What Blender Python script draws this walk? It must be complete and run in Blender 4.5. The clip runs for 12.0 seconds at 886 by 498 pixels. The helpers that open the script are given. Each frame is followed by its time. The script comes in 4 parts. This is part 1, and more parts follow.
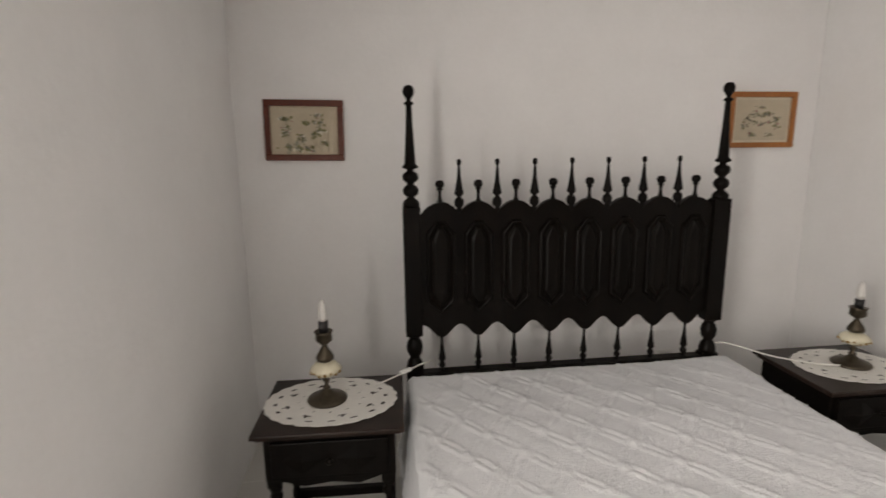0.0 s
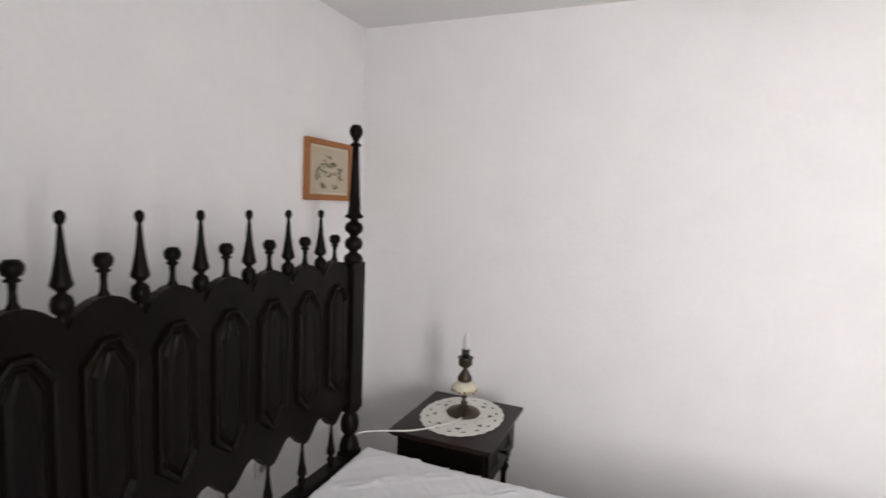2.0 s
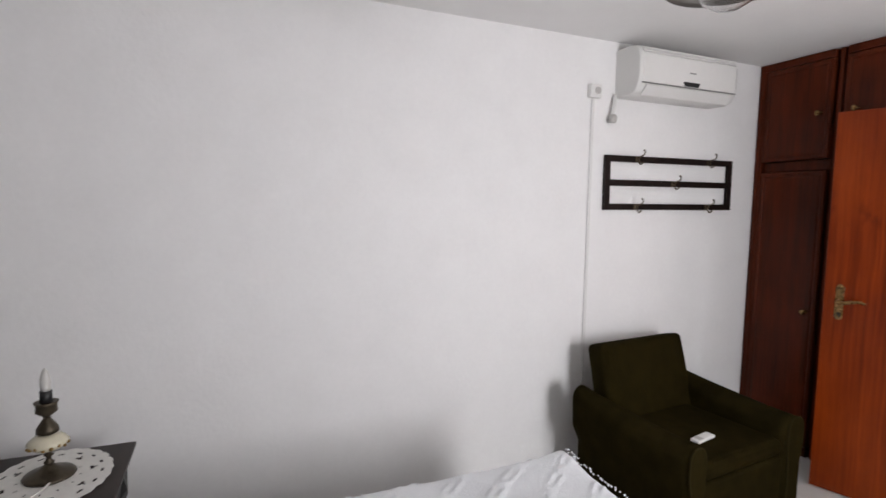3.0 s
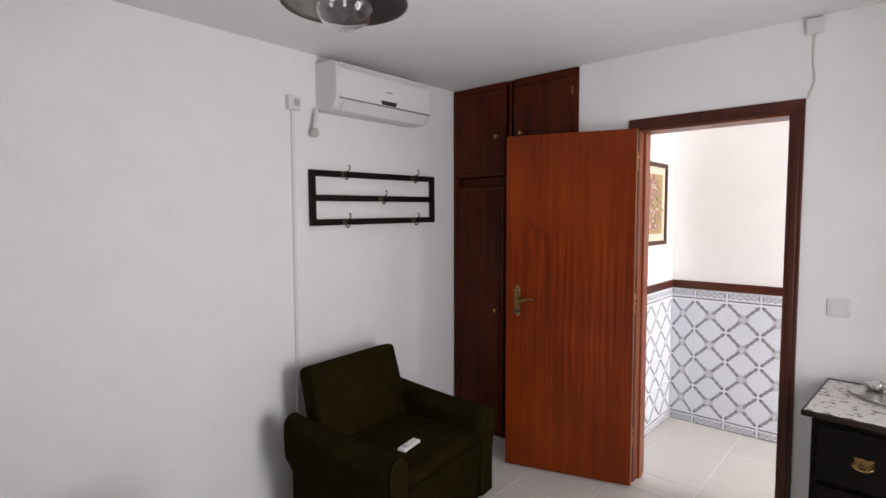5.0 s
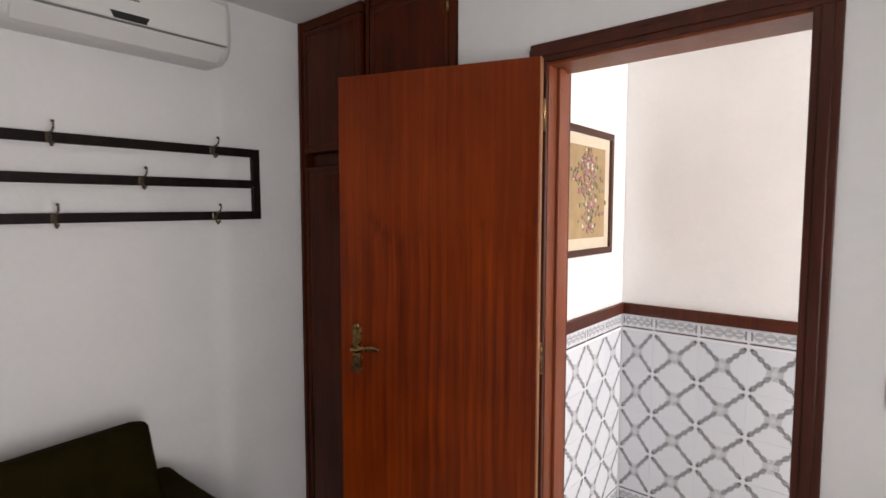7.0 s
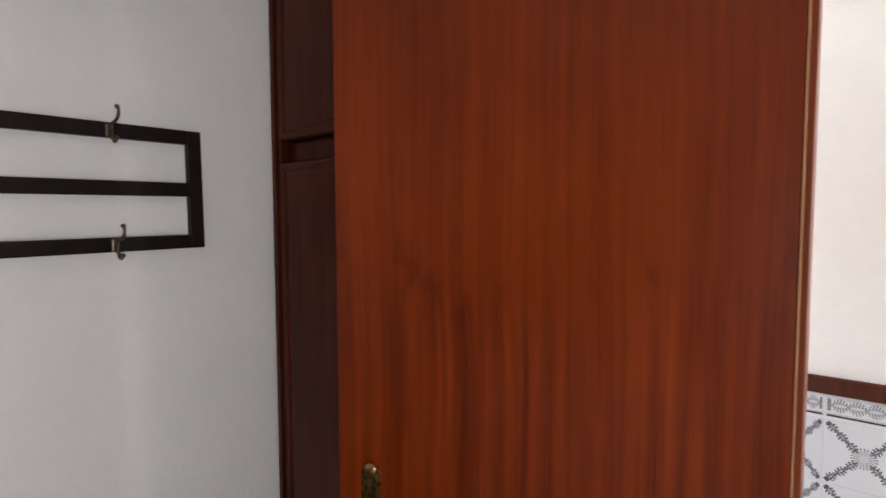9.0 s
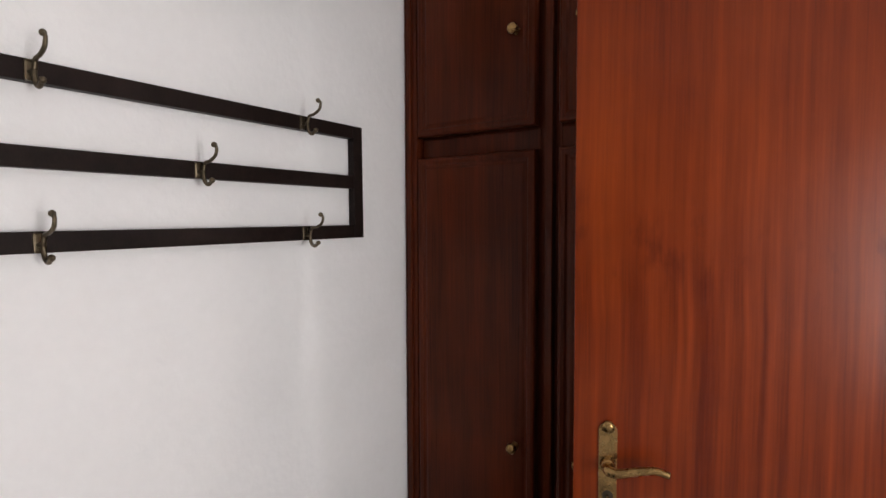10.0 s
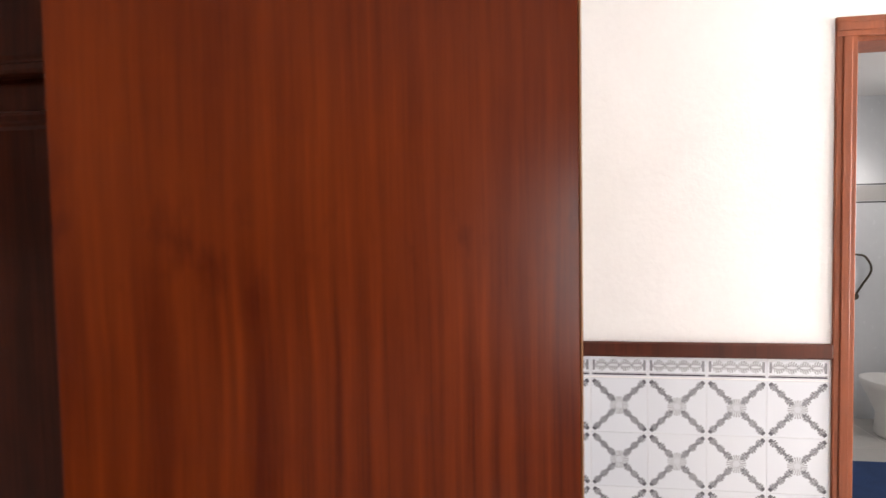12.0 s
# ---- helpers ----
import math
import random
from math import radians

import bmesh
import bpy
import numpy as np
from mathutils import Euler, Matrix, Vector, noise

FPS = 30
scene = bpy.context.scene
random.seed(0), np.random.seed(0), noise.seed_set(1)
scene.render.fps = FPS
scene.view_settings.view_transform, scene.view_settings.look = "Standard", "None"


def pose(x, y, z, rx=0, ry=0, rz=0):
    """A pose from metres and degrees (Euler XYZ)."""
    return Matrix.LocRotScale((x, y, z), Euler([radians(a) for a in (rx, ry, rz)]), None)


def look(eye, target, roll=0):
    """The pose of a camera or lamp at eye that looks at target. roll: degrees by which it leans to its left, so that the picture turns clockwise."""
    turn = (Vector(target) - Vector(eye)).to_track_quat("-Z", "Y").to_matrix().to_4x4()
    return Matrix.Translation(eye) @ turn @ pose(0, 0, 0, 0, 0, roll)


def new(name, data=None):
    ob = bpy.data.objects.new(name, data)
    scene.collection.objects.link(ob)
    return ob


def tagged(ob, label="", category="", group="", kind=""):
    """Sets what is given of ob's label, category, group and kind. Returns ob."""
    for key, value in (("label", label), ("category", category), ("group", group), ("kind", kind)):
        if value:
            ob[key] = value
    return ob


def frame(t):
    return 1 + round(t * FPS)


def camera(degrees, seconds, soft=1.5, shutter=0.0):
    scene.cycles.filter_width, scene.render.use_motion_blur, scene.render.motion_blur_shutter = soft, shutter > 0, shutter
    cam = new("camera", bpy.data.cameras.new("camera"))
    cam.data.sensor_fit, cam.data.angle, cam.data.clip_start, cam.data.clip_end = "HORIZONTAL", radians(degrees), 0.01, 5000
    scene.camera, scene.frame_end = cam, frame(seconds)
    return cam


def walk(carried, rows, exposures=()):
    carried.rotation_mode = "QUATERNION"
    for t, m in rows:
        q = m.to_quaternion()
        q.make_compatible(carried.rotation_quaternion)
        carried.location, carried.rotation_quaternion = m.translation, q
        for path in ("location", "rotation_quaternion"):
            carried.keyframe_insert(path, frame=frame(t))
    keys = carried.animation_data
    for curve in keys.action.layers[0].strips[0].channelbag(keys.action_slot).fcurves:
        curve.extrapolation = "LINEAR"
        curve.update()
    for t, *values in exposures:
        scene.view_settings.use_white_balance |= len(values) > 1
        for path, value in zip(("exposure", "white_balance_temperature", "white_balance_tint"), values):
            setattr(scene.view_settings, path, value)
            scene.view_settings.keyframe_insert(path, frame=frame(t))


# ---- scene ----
cam = camera(80.6, 12.0, shutter=0.2)
PATH = [
    (0, (-2.423, -2.728, 1.505), (-2.193, -0.778, 1.126), -0.8),
    (0.5, (-2.51, -2.422, 1.519), (-1.604, -0.673, 1.176), 1.2),
    (1, (-2.559, -2.091, 1.539), (-1.223, -0.635, 1.23), 2.4),
    (1.5, (-2.574, -1.805, 1.54), (-1.053, -0.527, 1.311), 2.5),
    (2, (-2.56, -1.584, 1.505), (-0.724, -0.813, 1.321), 2.2),
    (2.5, (-2.506, -1.506, 1.475), (-0.517, -1.619, 1.3), 1.7),
    (3, (-2.47, -1.376, 1.489), (-0.629, -2.14, 1.319), 1.0),
    (3.3, (-2.547, -1.364, 1.515), (-0.78, -2.285, 1.344), 0.8),
    (3.5, (-2.544, -1.335, 1.537), (-0.852, -2.388, 1.369), 0.4),
    (3.7, (-2.562, -1.32, 1.54), (-0.94, -2.48, 1.379), 0.3),
    (5.3, (-2.498, -1.859, 1.523), (-1.193, -3.369, 1.392), -0.1),
    (5.5, (-2.47, -1.969, 1.514), (-1.175, -3.487, 1.379), 0.0),
    (6, (-2.385, -2.308, 1.526), (-1.097, -3.832, 1.389), -0.0),
    (6.5, (-2.383, -2.71, 1.529), (-1.091, -4.23, 1.39), 0.0),
    (6.7, (-2.34, -2.859, 1.518), (-1.048, -4.38, 1.378), 0.0),
    (8.3, (-1.718, -3.881, 1.559), (-0.456, -5.425, 1.403), 0.3),
    (8.5, (-1.648, -3.876, 1.588), (-0.381, -5.416, 1.431), 0.3),
    (9, (-1.465, -3.715, 1.566), (-0.192, -5.254, 1.443), -0.2),
    (9.5, (-1.298, -3.46, 1.533), (-0.039, -5.011, 1.436), 0.0),
    (10, (-1.057, -3.267, 1.523), (0.041, -4.936, 1.426), -0.2),
    (10.5, (-0.868, -3.203, 1.525), (-0.266, -5.108, 1.418), -0.4),
    (11, (-0.893, -3.266, 1.523), (-0.431, -5.209, 1.414), -0.5),
    (11.5, (-1.095, -3.467, 1.497), (-0.71, -5.428, 1.413), -1.0),
    (12, (-1.282, -3.736, 1.488), (-1.012, -5.717, 1.41), -1.0),
]
LOOKS = [
    (0, -0.54, 7600, 14), (0.5, -0.28, 7500, 14), (1, -0.22, 7450, 15), (1.5, -0.15, 7100, 15), (2, -0.22, 6900, 15), (2.5, -0.46, 6800, 15), (3, -0.62, 6700, 15),
    (3.5, -0.74, 6700, 15), (5.3, -1.02, 6800, 16), (6, -1.09, 7050, 16), (6.5, -1.17, 7100, 16), (8.5, -1.46, 6850, 15), (9, -1.05, 6900, 15), (9.5, -0.87, 7000, 15), (10, -0.54, 6950, 15),
    (10.5, -0.70, 7150, 16), (11, -0.80, 7200, 16), (11.5, -0.80, 7200, 16), (12, -0.93, 7100, 16)]
walk(cam, [(t, look(eye, target, roll)) for t, eye, target, roll in PATH], LOOKS)

# ---- world and lights ----
FZ, CZ, XW, YS = -0.03, 2.43, -3.12, -4.655      # floor, ceiling, west wall, south wall
world = bpy.data.worlds.new("sky")
scene.world = world
world.use_nodes = True
wn = world.node_tree.nodes
sky = wn.new("ShaderNodeTexSky")
sky.sky_type, sky.sun_disc = "NISHITA", False
sky.sun_elevation, sky.sun_rotation = radians(48), radians(200)
world.node_tree.links.new(sky.outputs[0], wn["Background"].inputs[0])
wn["Background"].inputs[1].default_value = 0.10


def area_lamp(name, size_x, size_y, watts, m, colour):
    lamp = bpy.data.lights.new(name, "AREA")
    lamp.shape, lamp.size, lamp.size_y, lamp.energy, lamp.color = "RECTANGLE", size_x, size_y, watts, colour
    ob = new(name, lamp)
    ob.matrix_world = m
    return ob


# daylight in the bedroom window and in the window at the end of the hall
area_lamp("window_daylight", 0.64, 1.10, 69, look((XW - 0.07, -3.07, 1.25), (0, -2.3, 1.25)), (0.93, 0.97, 1.0))
area_lamp("hall_daylight", 0.7, 1.5, 218, look((-4.70, -5.325, 1.425), (0, -5.3, 1.2)), (0.98, 0.985, 0.985))
# unseen fill lamp before the windowless west wall, added to brighten the bathroom
area_lamp("bathroom_fill", 0.6, 0.6, 30, look((-4.45, -7.0, 1.8), (-3, -7.2, 1.0)), (0.95, 0.98, 1.0))


# ---- materials ----
def make(name, base, rough=0.6, metal=0.0):
    m = bpy.data.materials.new(name)
    m.use_nodes = True
    b = m.node_tree.nodes["Principled BSDF"]
    b.inputs["Base Color"].default_value = (*base, 1)
    b.inputs["Roughness"].default_value = rough
    b.inputs["Metallic"].default_value = metal
    return m, m.node_tree, b


def node(tree, kind, **sets):
    n = tree.nodes.new("ShaderNode" + kind)
    for key, value in sets.items():
        n.inputs[key.replace("_", " ")].default_value = value
    return n


def coords(tree, scale=(1, 1, 1), turn=(0, 0, 0)):
    tc, mp = tree.nodes.new("ShaderNodeTexCoord"), tree.nodes.new("ShaderNodeMapping")
    mp.inputs["Scale"].default_value, mp.inputs["Rotation"].default_value = scale, turn
    tree.links.new(tc.outputs["Object"], mp.inputs["Vector"])
    return mp.outputs[0]


def noise_tex(tree, vec, scale, detail=4.0, rough=0.55):
    n = node(tree, "TexNoise", Scale=scale, Detail=detail, Roughness=rough)
    tree.links.new(vec, n.inputs["Vector"])
    return n.outputs["Fac"]


def ramp(tree, fac, stops):
    r = tree.nodes.new("ShaderNodeValToRGB")
    el = r.color_ramp.elements
    while len(el) < len(stops):
        el.new(0.5)
    for e, (p, c) in zip(el, stops):
        e.position, e.color = p, (*c, 1)
    tree.links.new(fac, r.inputs[0])
    return r.outputs[0]


def mix(tree, fac, a, b, how="MIX"):
    n = tree.nodes.new("ShaderNodeMix")
    n.data_type, n.blend_type = "RGBA", how
    for sock, v in ((n.inputs[0], fac), (n.inputs[6], a), (n.inputs[7], b)):
        if hasattr(v, "is_linked"):
            tree.links.new(v, sock)
        else:
            sock.default_value = v if isinstance(v, float) else (*v, 1)
    return n.outputs[2]


def maths(tree, op, a, b=0.0, c=0.0):
    n = tree.nodes.new("ShaderNodeMath")
    n.operation = op
    for sock, v in zip(n.inputs, (a, b, c)):
        if hasattr(v, "is_linked"):
            tree.links.new(v, sock)
        else:
            sock.default_value = v
    return n.outputs[0]


def bump(tree, bsdf, height, strength, dist):
    n = node(tree, "Bump", Strength=strength, Distance=dist)
    tree.links.new(height, n.inputs["Height"])
    tree.links.new(n.outputs[0], bsdf.inputs["Normal"])


def plain(name, base, rough=0.6, metal=0.0, vary=0.12, scale=30, relief=0.15, dist=0.001):
    """A surface of one colour with mottling at two scales and a fine relief."""
    m, t, b = make(name, base, rough, metal)
    v = coords(t)
    big, fine = noise_tex(t, v, scale * 0.12, 3), noise_tex(t, v, scale, 5)
    dark, light = [c * (1 - vary) for c in base], [min(1, c * (1 + vary)) for c in base]
    both = maths(t, "ADD", maths(t, "MULTIPLY", big, 0.6), maths(t, "MULTIPLY", fine, 0.4))
    t.links.new(ramp(t, both, [(0.3, dark), (0.7, light)]), b.inputs["Base Color"])
    t.links.new(maths(t, "MULTIPLY_ADD", fine, 0.16, rough - 0.08), b.inputs["Roughness"])
    bump(t, b, fine, relief, dist)
    return m


def wood(name, dark, light, rough=0.35, scale=(9, 9, 0.7), coat=0.0, relief=0.12, stripes=1.0, spec=0.25):
    """Grain along z of the thing."""
    m, t, b = make(name, light, rough)
    v = coords(t, scale)
    n1, n2 = noise_tex(t, v, 2.2 * stripes, 4, 0.6), noise_tex(t, coords(t, (scale[0] * 9, scale[1] * 9, scale[2] * 3)), 3.0, 5, 0.65)
    n3 = noise_tex(t, coords(t, (4.5, 4.5, 2.2)), 1.4, 3)
    mixed = maths(t, "ADD", maths(t, "ADD", maths(t, "MULTIPLY", n1, 0.42), maths(t, "MULTIPLY", n2, 0.33)), maths(t, "MULTIPLY", n3, 0.25))
    mid = [(a + c) / 2 for a, c in zip(dark, light)]
    t.links.new(ramp(t, mixed, [(0.36, dark), (0.5, mid), (0.66, light)]), b.inputs["Base Color"])
    t.links.new(maths(t, "MULTIPLY_ADD", n2, 0.14, rough - 0.07), b.inputs["Roughness"])
    b.inputs["Coat Weight"].default_value, b.inputs["Coat Roughness"].default_value = coat, 0.22
    b.inputs["Specular IOR Level"].default_value = spec
    bump(t, b, n2, relief, 0.0008)
    return m


def ribbon_wood(name, dark, light, rough, spec):
    """Lacquered veneer: broad soft ribbons along z, fine pores and a few flame marks."""
    m, t, b = make(name, light, rough)
    tc = t.nodes.new("ShaderNodeTexCoord")
    sep, com = t.nodes.new("ShaderNodeSeparateXYZ"), t.nodes.new("ShaderNodeCombineXYZ")
    t.links.new(tc.outputs["Object"], sep.inputs[0])
    drift = noise_tex(t, coords(t, (2.5, 2.5, 2.0)), 1.0, 2)
    x = maths(t, "MULTIPLY_ADD", drift, 0.028, sep.outputs[0])
    t.links.new(x, com.inputs[0])
    t.links.new(maths(t, "MULTIPLY", sep.outputs[2], 0.022), com.inputs[2])
    ribbon = noise_tex(t, com.outputs[0], 48.0, 2.0, 0.5)
    pores = noise_tex(t, coords(t, (260, 260, 7)), 1.0, 4, 0.6)
    cloud = noise_tex(t, coords(t, (3.2, 3.2, 1.6)), 1.0, 3)
    flame = noise_tex(t, coords(t, (22, 22, 9)), 1.0, 3, 0.55)
    # the figure of the log: a row of dark crotch marks, strong ribbons below it and faint ones above
    height = maths(t, "MULTIPLY_ADD", noise_tex(t, coords(t, (5, 5, 0.2)), 1.0, 2), 0.24, maths(t, "SUBTRACT", sep.outputs[2], 1.62))
    band = maths(t, "SUBTRACT", 1.0, maths(t, "MINIMUM", maths(t, "MULTIPLY", maths(t, "ABSOLUTE", height), 9.0), 1.0))
    under = maths(t, "MINIMUM", maths(t, "MAXIMUM", maths(t, "MULTIPLY_ADD", height, -6.0, 0.4), 0.45), 1.0)
    fade = maths(t, "MINIMUM", maths(t, "MAXIMUM", maths(t, "MULTIPLY_ADD", sep.outputs[2], 1.6, -0.2), 0.45), 1.0)
    mark = maths(t, "MULTIPLY", maths(t, "MULTIPLY", maths(t, "MAXIMUM", maths(t, "SUBTRACT", flame, 0.54), 0.0), maths(t, "MULTIPLY_ADD", band, 0.9, 0.14)), -0.8)
    stripe = maths(t, "MULTIPLY", maths(t, "MULTIPLY", maths(t, "SUBTRACT", ribbon, 0.5), maths(t, "MULTIPLY", under, fade)), 0.58)
    tone = maths(t, "ADD", maths(t, "ADD", stripe, 0.22), maths(t, "ADD", maths(t, "MULTIPLY", pores, 0.18), maths(t, "MULTIPLY", cloud, 0.36)))
    tone = maths(t, "ADD", tone, mark)
    mid = [(a + c) / 2 for a, c in zip(dark, light)]
    t.links.new(ramp(t, tone, [(0.33, dark), (0.5, mid), (0.66, light)]), b.inputs["Base Color"])
    t.links.new(maths(t, "MULTIPLY_ADD", ribbon, 0.10, rough - 0.05), b.inputs["Roughness"])
    b.inputs["Specular IOR Level"].default_value = spec
    bump(t, b, maths(t, "ADD", ribbon, maths(t, "MULTIPLY", pores, 0.25)), 0.10, 0.002)
    return m


WALL = plain("wall_paint", (0.87, 0.86, 0.855), 0.75, vary=0.03, scale=42, relief=0.4, dist=0.003)
CEIL = plain("ceiling_paint", (0.83, 0.82, 0.81), 0.78, vary=0.02, scale=24, relief=0.3, dist=0.004)
BLACKWOOD = wood("black_stained_wood", (0.0014, 0.0012, 0.0010), (0.0068, 0.0048, 0.0036), 0.36, (14, 14, 1.2), relief=0.25, spec=0.095)
# brown of the chest top; on the nightstands it also stands in for sheen
NSTOP = wood("dark_brown_sheen_tabletop", (0.006, 0.0035, 0.0028), (0.030, 0.016, 0.011), 0.34, (1.2, 12, 12), spec=0.22)
RACKW = wood("dark_brown_rack_wood", (0.007, 0.0045, 0.004), (0.022, 0.013, 0.011), 0.45, (4, 14, 14), spec=0.12)
HOOKM = plain("tarnished_hook_brass", (0.13, 0.10, 0.065), 0.4, 0.9, vary=0.35, scale=120)
MAHOGANY = ribbon_wood("varnished_mahogany", (0.096, 0.0088, 0.0008), (0.282, 0.0430, 0.0038), 0.31, 0.215)
DARKMAHOG = wood("dark_mahogany", (0.028, 0.0054, 0.0018), (0.124, 0.0215, 0.0064), 0.30, (7, 7, 0.45), coat=0.0, spec=0.12)
ARCHI = wood("door_frame_wood", (0.040, 0.0085, 0.004), (0.100, 0.021, 0.009), 0.36, (14, 14, 0.8), coat=0.0, spec=0.35)
JAMBW = wood("jamb_wood", (0.155, 0.038, 0.015), (0.28, 0.078, 0.034), 0.34, (12, 12, 0.6), coat=0.0, spec=0.3)
PALEEDGE = wood("pale_edge_wood", (0.38, 0.16, 0.07), (0.52, 0.26, 0.125), 0.5, (14, 14, 0.8))
BRASS = plain("aged_brass", (0.34, 0.21, 0.085), 0.27, 1.0, vary=0.3, scale=70)
BRONZE = plain("dark_bronze", (0.078, 0.062, 0.043), 0.42, 0.75, vary=0.4, scale=90)
GROUT = plain("floor_grout", (0.66, 0.645, 0.62), 0.85, scale=90)
FLOORT = plain("floor_tile_glaze", (0.57, 0.555, 0.53), 0.2, vary=0.03, scale=16, relief=0.0)
PLASTIC = plain("white_plastic", (0.78, 0.77, 0.75), 0.38, vary=0.02, scale=40, relief=0.02)
GREYPL = plain("grey_plastic", (0.50, 0.48, 0.46), 0.45, vary=0.05, scale=40, relief=0.02)
TRUNK = plain("off_white_trunk", (0.76, 0.75, 0.735), 0.5, vary=0.04, scale=40)
SOCKETH = plain("recess_shade_and_trim_grey", (0.25, 0.24, 0.23), 0.6)
BLACKPL = plain("black_plastic", (0.015, 0.015, 0.016), 0.3, vary=0.1)


# ---- mesh helpers ----
def part(name, bm, material, parent=None, label=""):
    me = bpy.data.meshes.new(name)
    bm.normal_update()
    bm.to_mesh(me)
    bm.free()
    for mm in (material if isinstance(material, (list, tuple)) else [material]):
        me.materials.append(mm)
    ob = new(name, me)
    ob.parent = parent
    return tagged(ob, label)


def thing(name, label, category, m=None, group="", kind=""):
    ob = new(name)
    ob.empty_display_size = 0.1
    if m is not None:
        ob.matrix_world = m
    return tagged(ob, label, category, group, kind)


def setting(name, bm, material, label, category):
    return tagged(part(name, bm, material), label, category, "", "structure")


def box(bm, x0, x1, y0, y1, z0, z1, bevel=0.0, segments=2, m=None):
    r = bmesh.ops.create_cube(bm, size=1)["verts"]
    for v in r:
        v.co = Vector(((x0 + x1) / 2 + v.co.x * (x1 - x0), (y0 + y1) / 2 + v.co.y * (y1 - y0), (z0 + z1) / 2 + v.co.z * (z1 - z0)))
    if bevel:
        edges = list({e for v in r for e in v.link_edges})
        r = bmesh.ops.bevel(bm, geom=edges, offset=bevel, segments=segments, affect="EDGES", profile=0.5)["verts"]
    if m is not None:
        bmesh.ops.transform(bm, matrix=m, verts=list(r))
    return bm


def boxed(*a, **k):
    return box(bmesh.new(), *a, **k)


def lathe(bm, profile, segments=20, m=None, smooth=True):
    """Turn (radius, height) pairs round the z axis."""
    rings = []
    for r, z in profile:
        rings.append([bm.verts.new((max(r, 1e-4) * math.cos(2 * math.pi * k / segments), max(r, 1e-4) * math.sin(2 * math.pi * k / segments), z)) for k in range(segments)])
    faces = []
    for a, b in zip(rings, rings[1:]):
        for k in range(segments):
            faces.append(bm.faces.new((a[k], a[(k + 1) % segments], b[(k + 1) % segments], b[k])))
    faces.append(bm.faces.new(rings[0][::-1]))
    faces.append(bm.faces.new(rings[-1]))
    for f in faces[:-2]:
        f.smooth = smooth
    if m is not None:
        bmesh.ops.transform(bm, matrix=m, verts=[v for ring in rings for v in ring])
    return bm


def turned(profile, segments=20, m=None):
    return lathe(bmesh.new(), profile, segments, m)


def tube(bm, points, radius, segments=8):
    """A round bar along points, one radius or one for each."""
    pts = [Vector(p) for p in points]
    radii = radius if isinstance(radius, (list, tuple)) else [radius] * len(pts)
    rings, up = [], Vector((0.31, 0.42, 0.85)).normalized()
    for i, p in enumerate(pts):
        d = (pts[min(i + 1, len(pts) - 1)] - pts[max(i - 1, 0)]).normalized()
        a = d.cross(up).normalized()
        b = d.cross(a)
        rings.append([bm.verts.new(p + radii[i] * (math.cos(2 * math.pi * k / segments) * a + math.sin(2 * math.pi * k / segments) * b)) for k in range(segments)])
    for r0, r1 in zip(rings, rings[1:]):
        for k in range(segments):
            bm.faces.new((r0[k], r0[(k + 1) % segments], r1[(k + 1) % segments], r1[k])).smooth = True
    bm.faces.new(rings[0][::-1])
    bm.faces.new(rings[-1])
    bmesh.ops.recalc_face_normals(bm, faces=bm.faces[:])
    return bm


def prism(bm, outline, y0, y1, m=None):
    """A plate: an outline in x, z given thickness from y0 to y1."""
    a = [bm.verts.new((x, y0, z)) for x, z in outline]
    b = [bm.verts.new((x, y1, z)) for x, z in outline]
    n = len(a)
    bm.faces.new(a)
    bm.faces.new(b[::-1])
    for k in range(n):
        bm.faces.new((a[k], b[k], b[(k + 1) % n], a[(k + 1) % n]))
    bmesh.ops.recalc_face_normals(bm, faces=bm.faces[:])
    if m is not None:
        bmesh.ops.transform(bm, matrix=m, verts=a + b)
    return bm


def arc(points, steps=8):
    """A smooth run through points (Catmull-Rom)."""
    p = [Vector(q) for q in points]
    p = [2 * p[0] - p[1]] + p + [2 * p[-1] - p[-2]]
    out = []
    for i in range(1, len(p) - 2):
        for k in range(steps):
            t = k / steps
            out.append(0.5 * (2 * p[i] + (p[i + 1] - p[i - 1]) * t + (2 * p[i - 1] - 5 * p[i] + 4 * p[i + 1] - p[i + 2]) * t * t + (3 * p[i] - p[i - 1] - 3 * p[i + 1] + p[i + 2]) * t ** 3))
    return out + [p[-2]]


# ---- structure ----
setting("wall_north", boxed(XW - 0.2, 0.2, 0, 0.2, FZ - 0.1, CZ), WALL, "white painted plaster wall behind the bed", "wall")
setting("wall_east", boxed(0, 0.2, YS - 0.7, -0.002, FZ - 0.1, CZ), WALL, "white painted plaster wall with air conditioner", "wall")
WY0, WY1, WZ0, WZ1 = -3.43, -2.71, 0.64, 1.86
bm = boxed(XW - 0.2, XW, YS - 0.15, WY0, FZ - 0.1, CZ)
box(bm, XW - 0.2, XW, WY1, -0.002, FZ - 0.1, CZ)
box(bm, XW - 0.2, XW, WY0, WY1, FZ - 0.1, WZ0)
box(bm, XW - 0.2, XW, WY0, WY1, WZ1, CZ)
setting("wall_west", bm, WALL, "white painted plaster wall with the window", "wall")
DX0, DX1, DZ = -2.115, -1.345, 2.03       # rough opening of the door
bm = boxed(DX1, -0.997, YS - 0.15, YS, FZ - 0.1, CZ)
box(bm, XW + 0.002, DX0, YS - 0.15, YS, FZ - 0.1, CZ)
box(bm, DX0, DX1, YS - 0.15, YS, DZ, CZ)
setting("wall_south", bm, WALL, "white painted plaster wall with door and wardrobe", "wall")
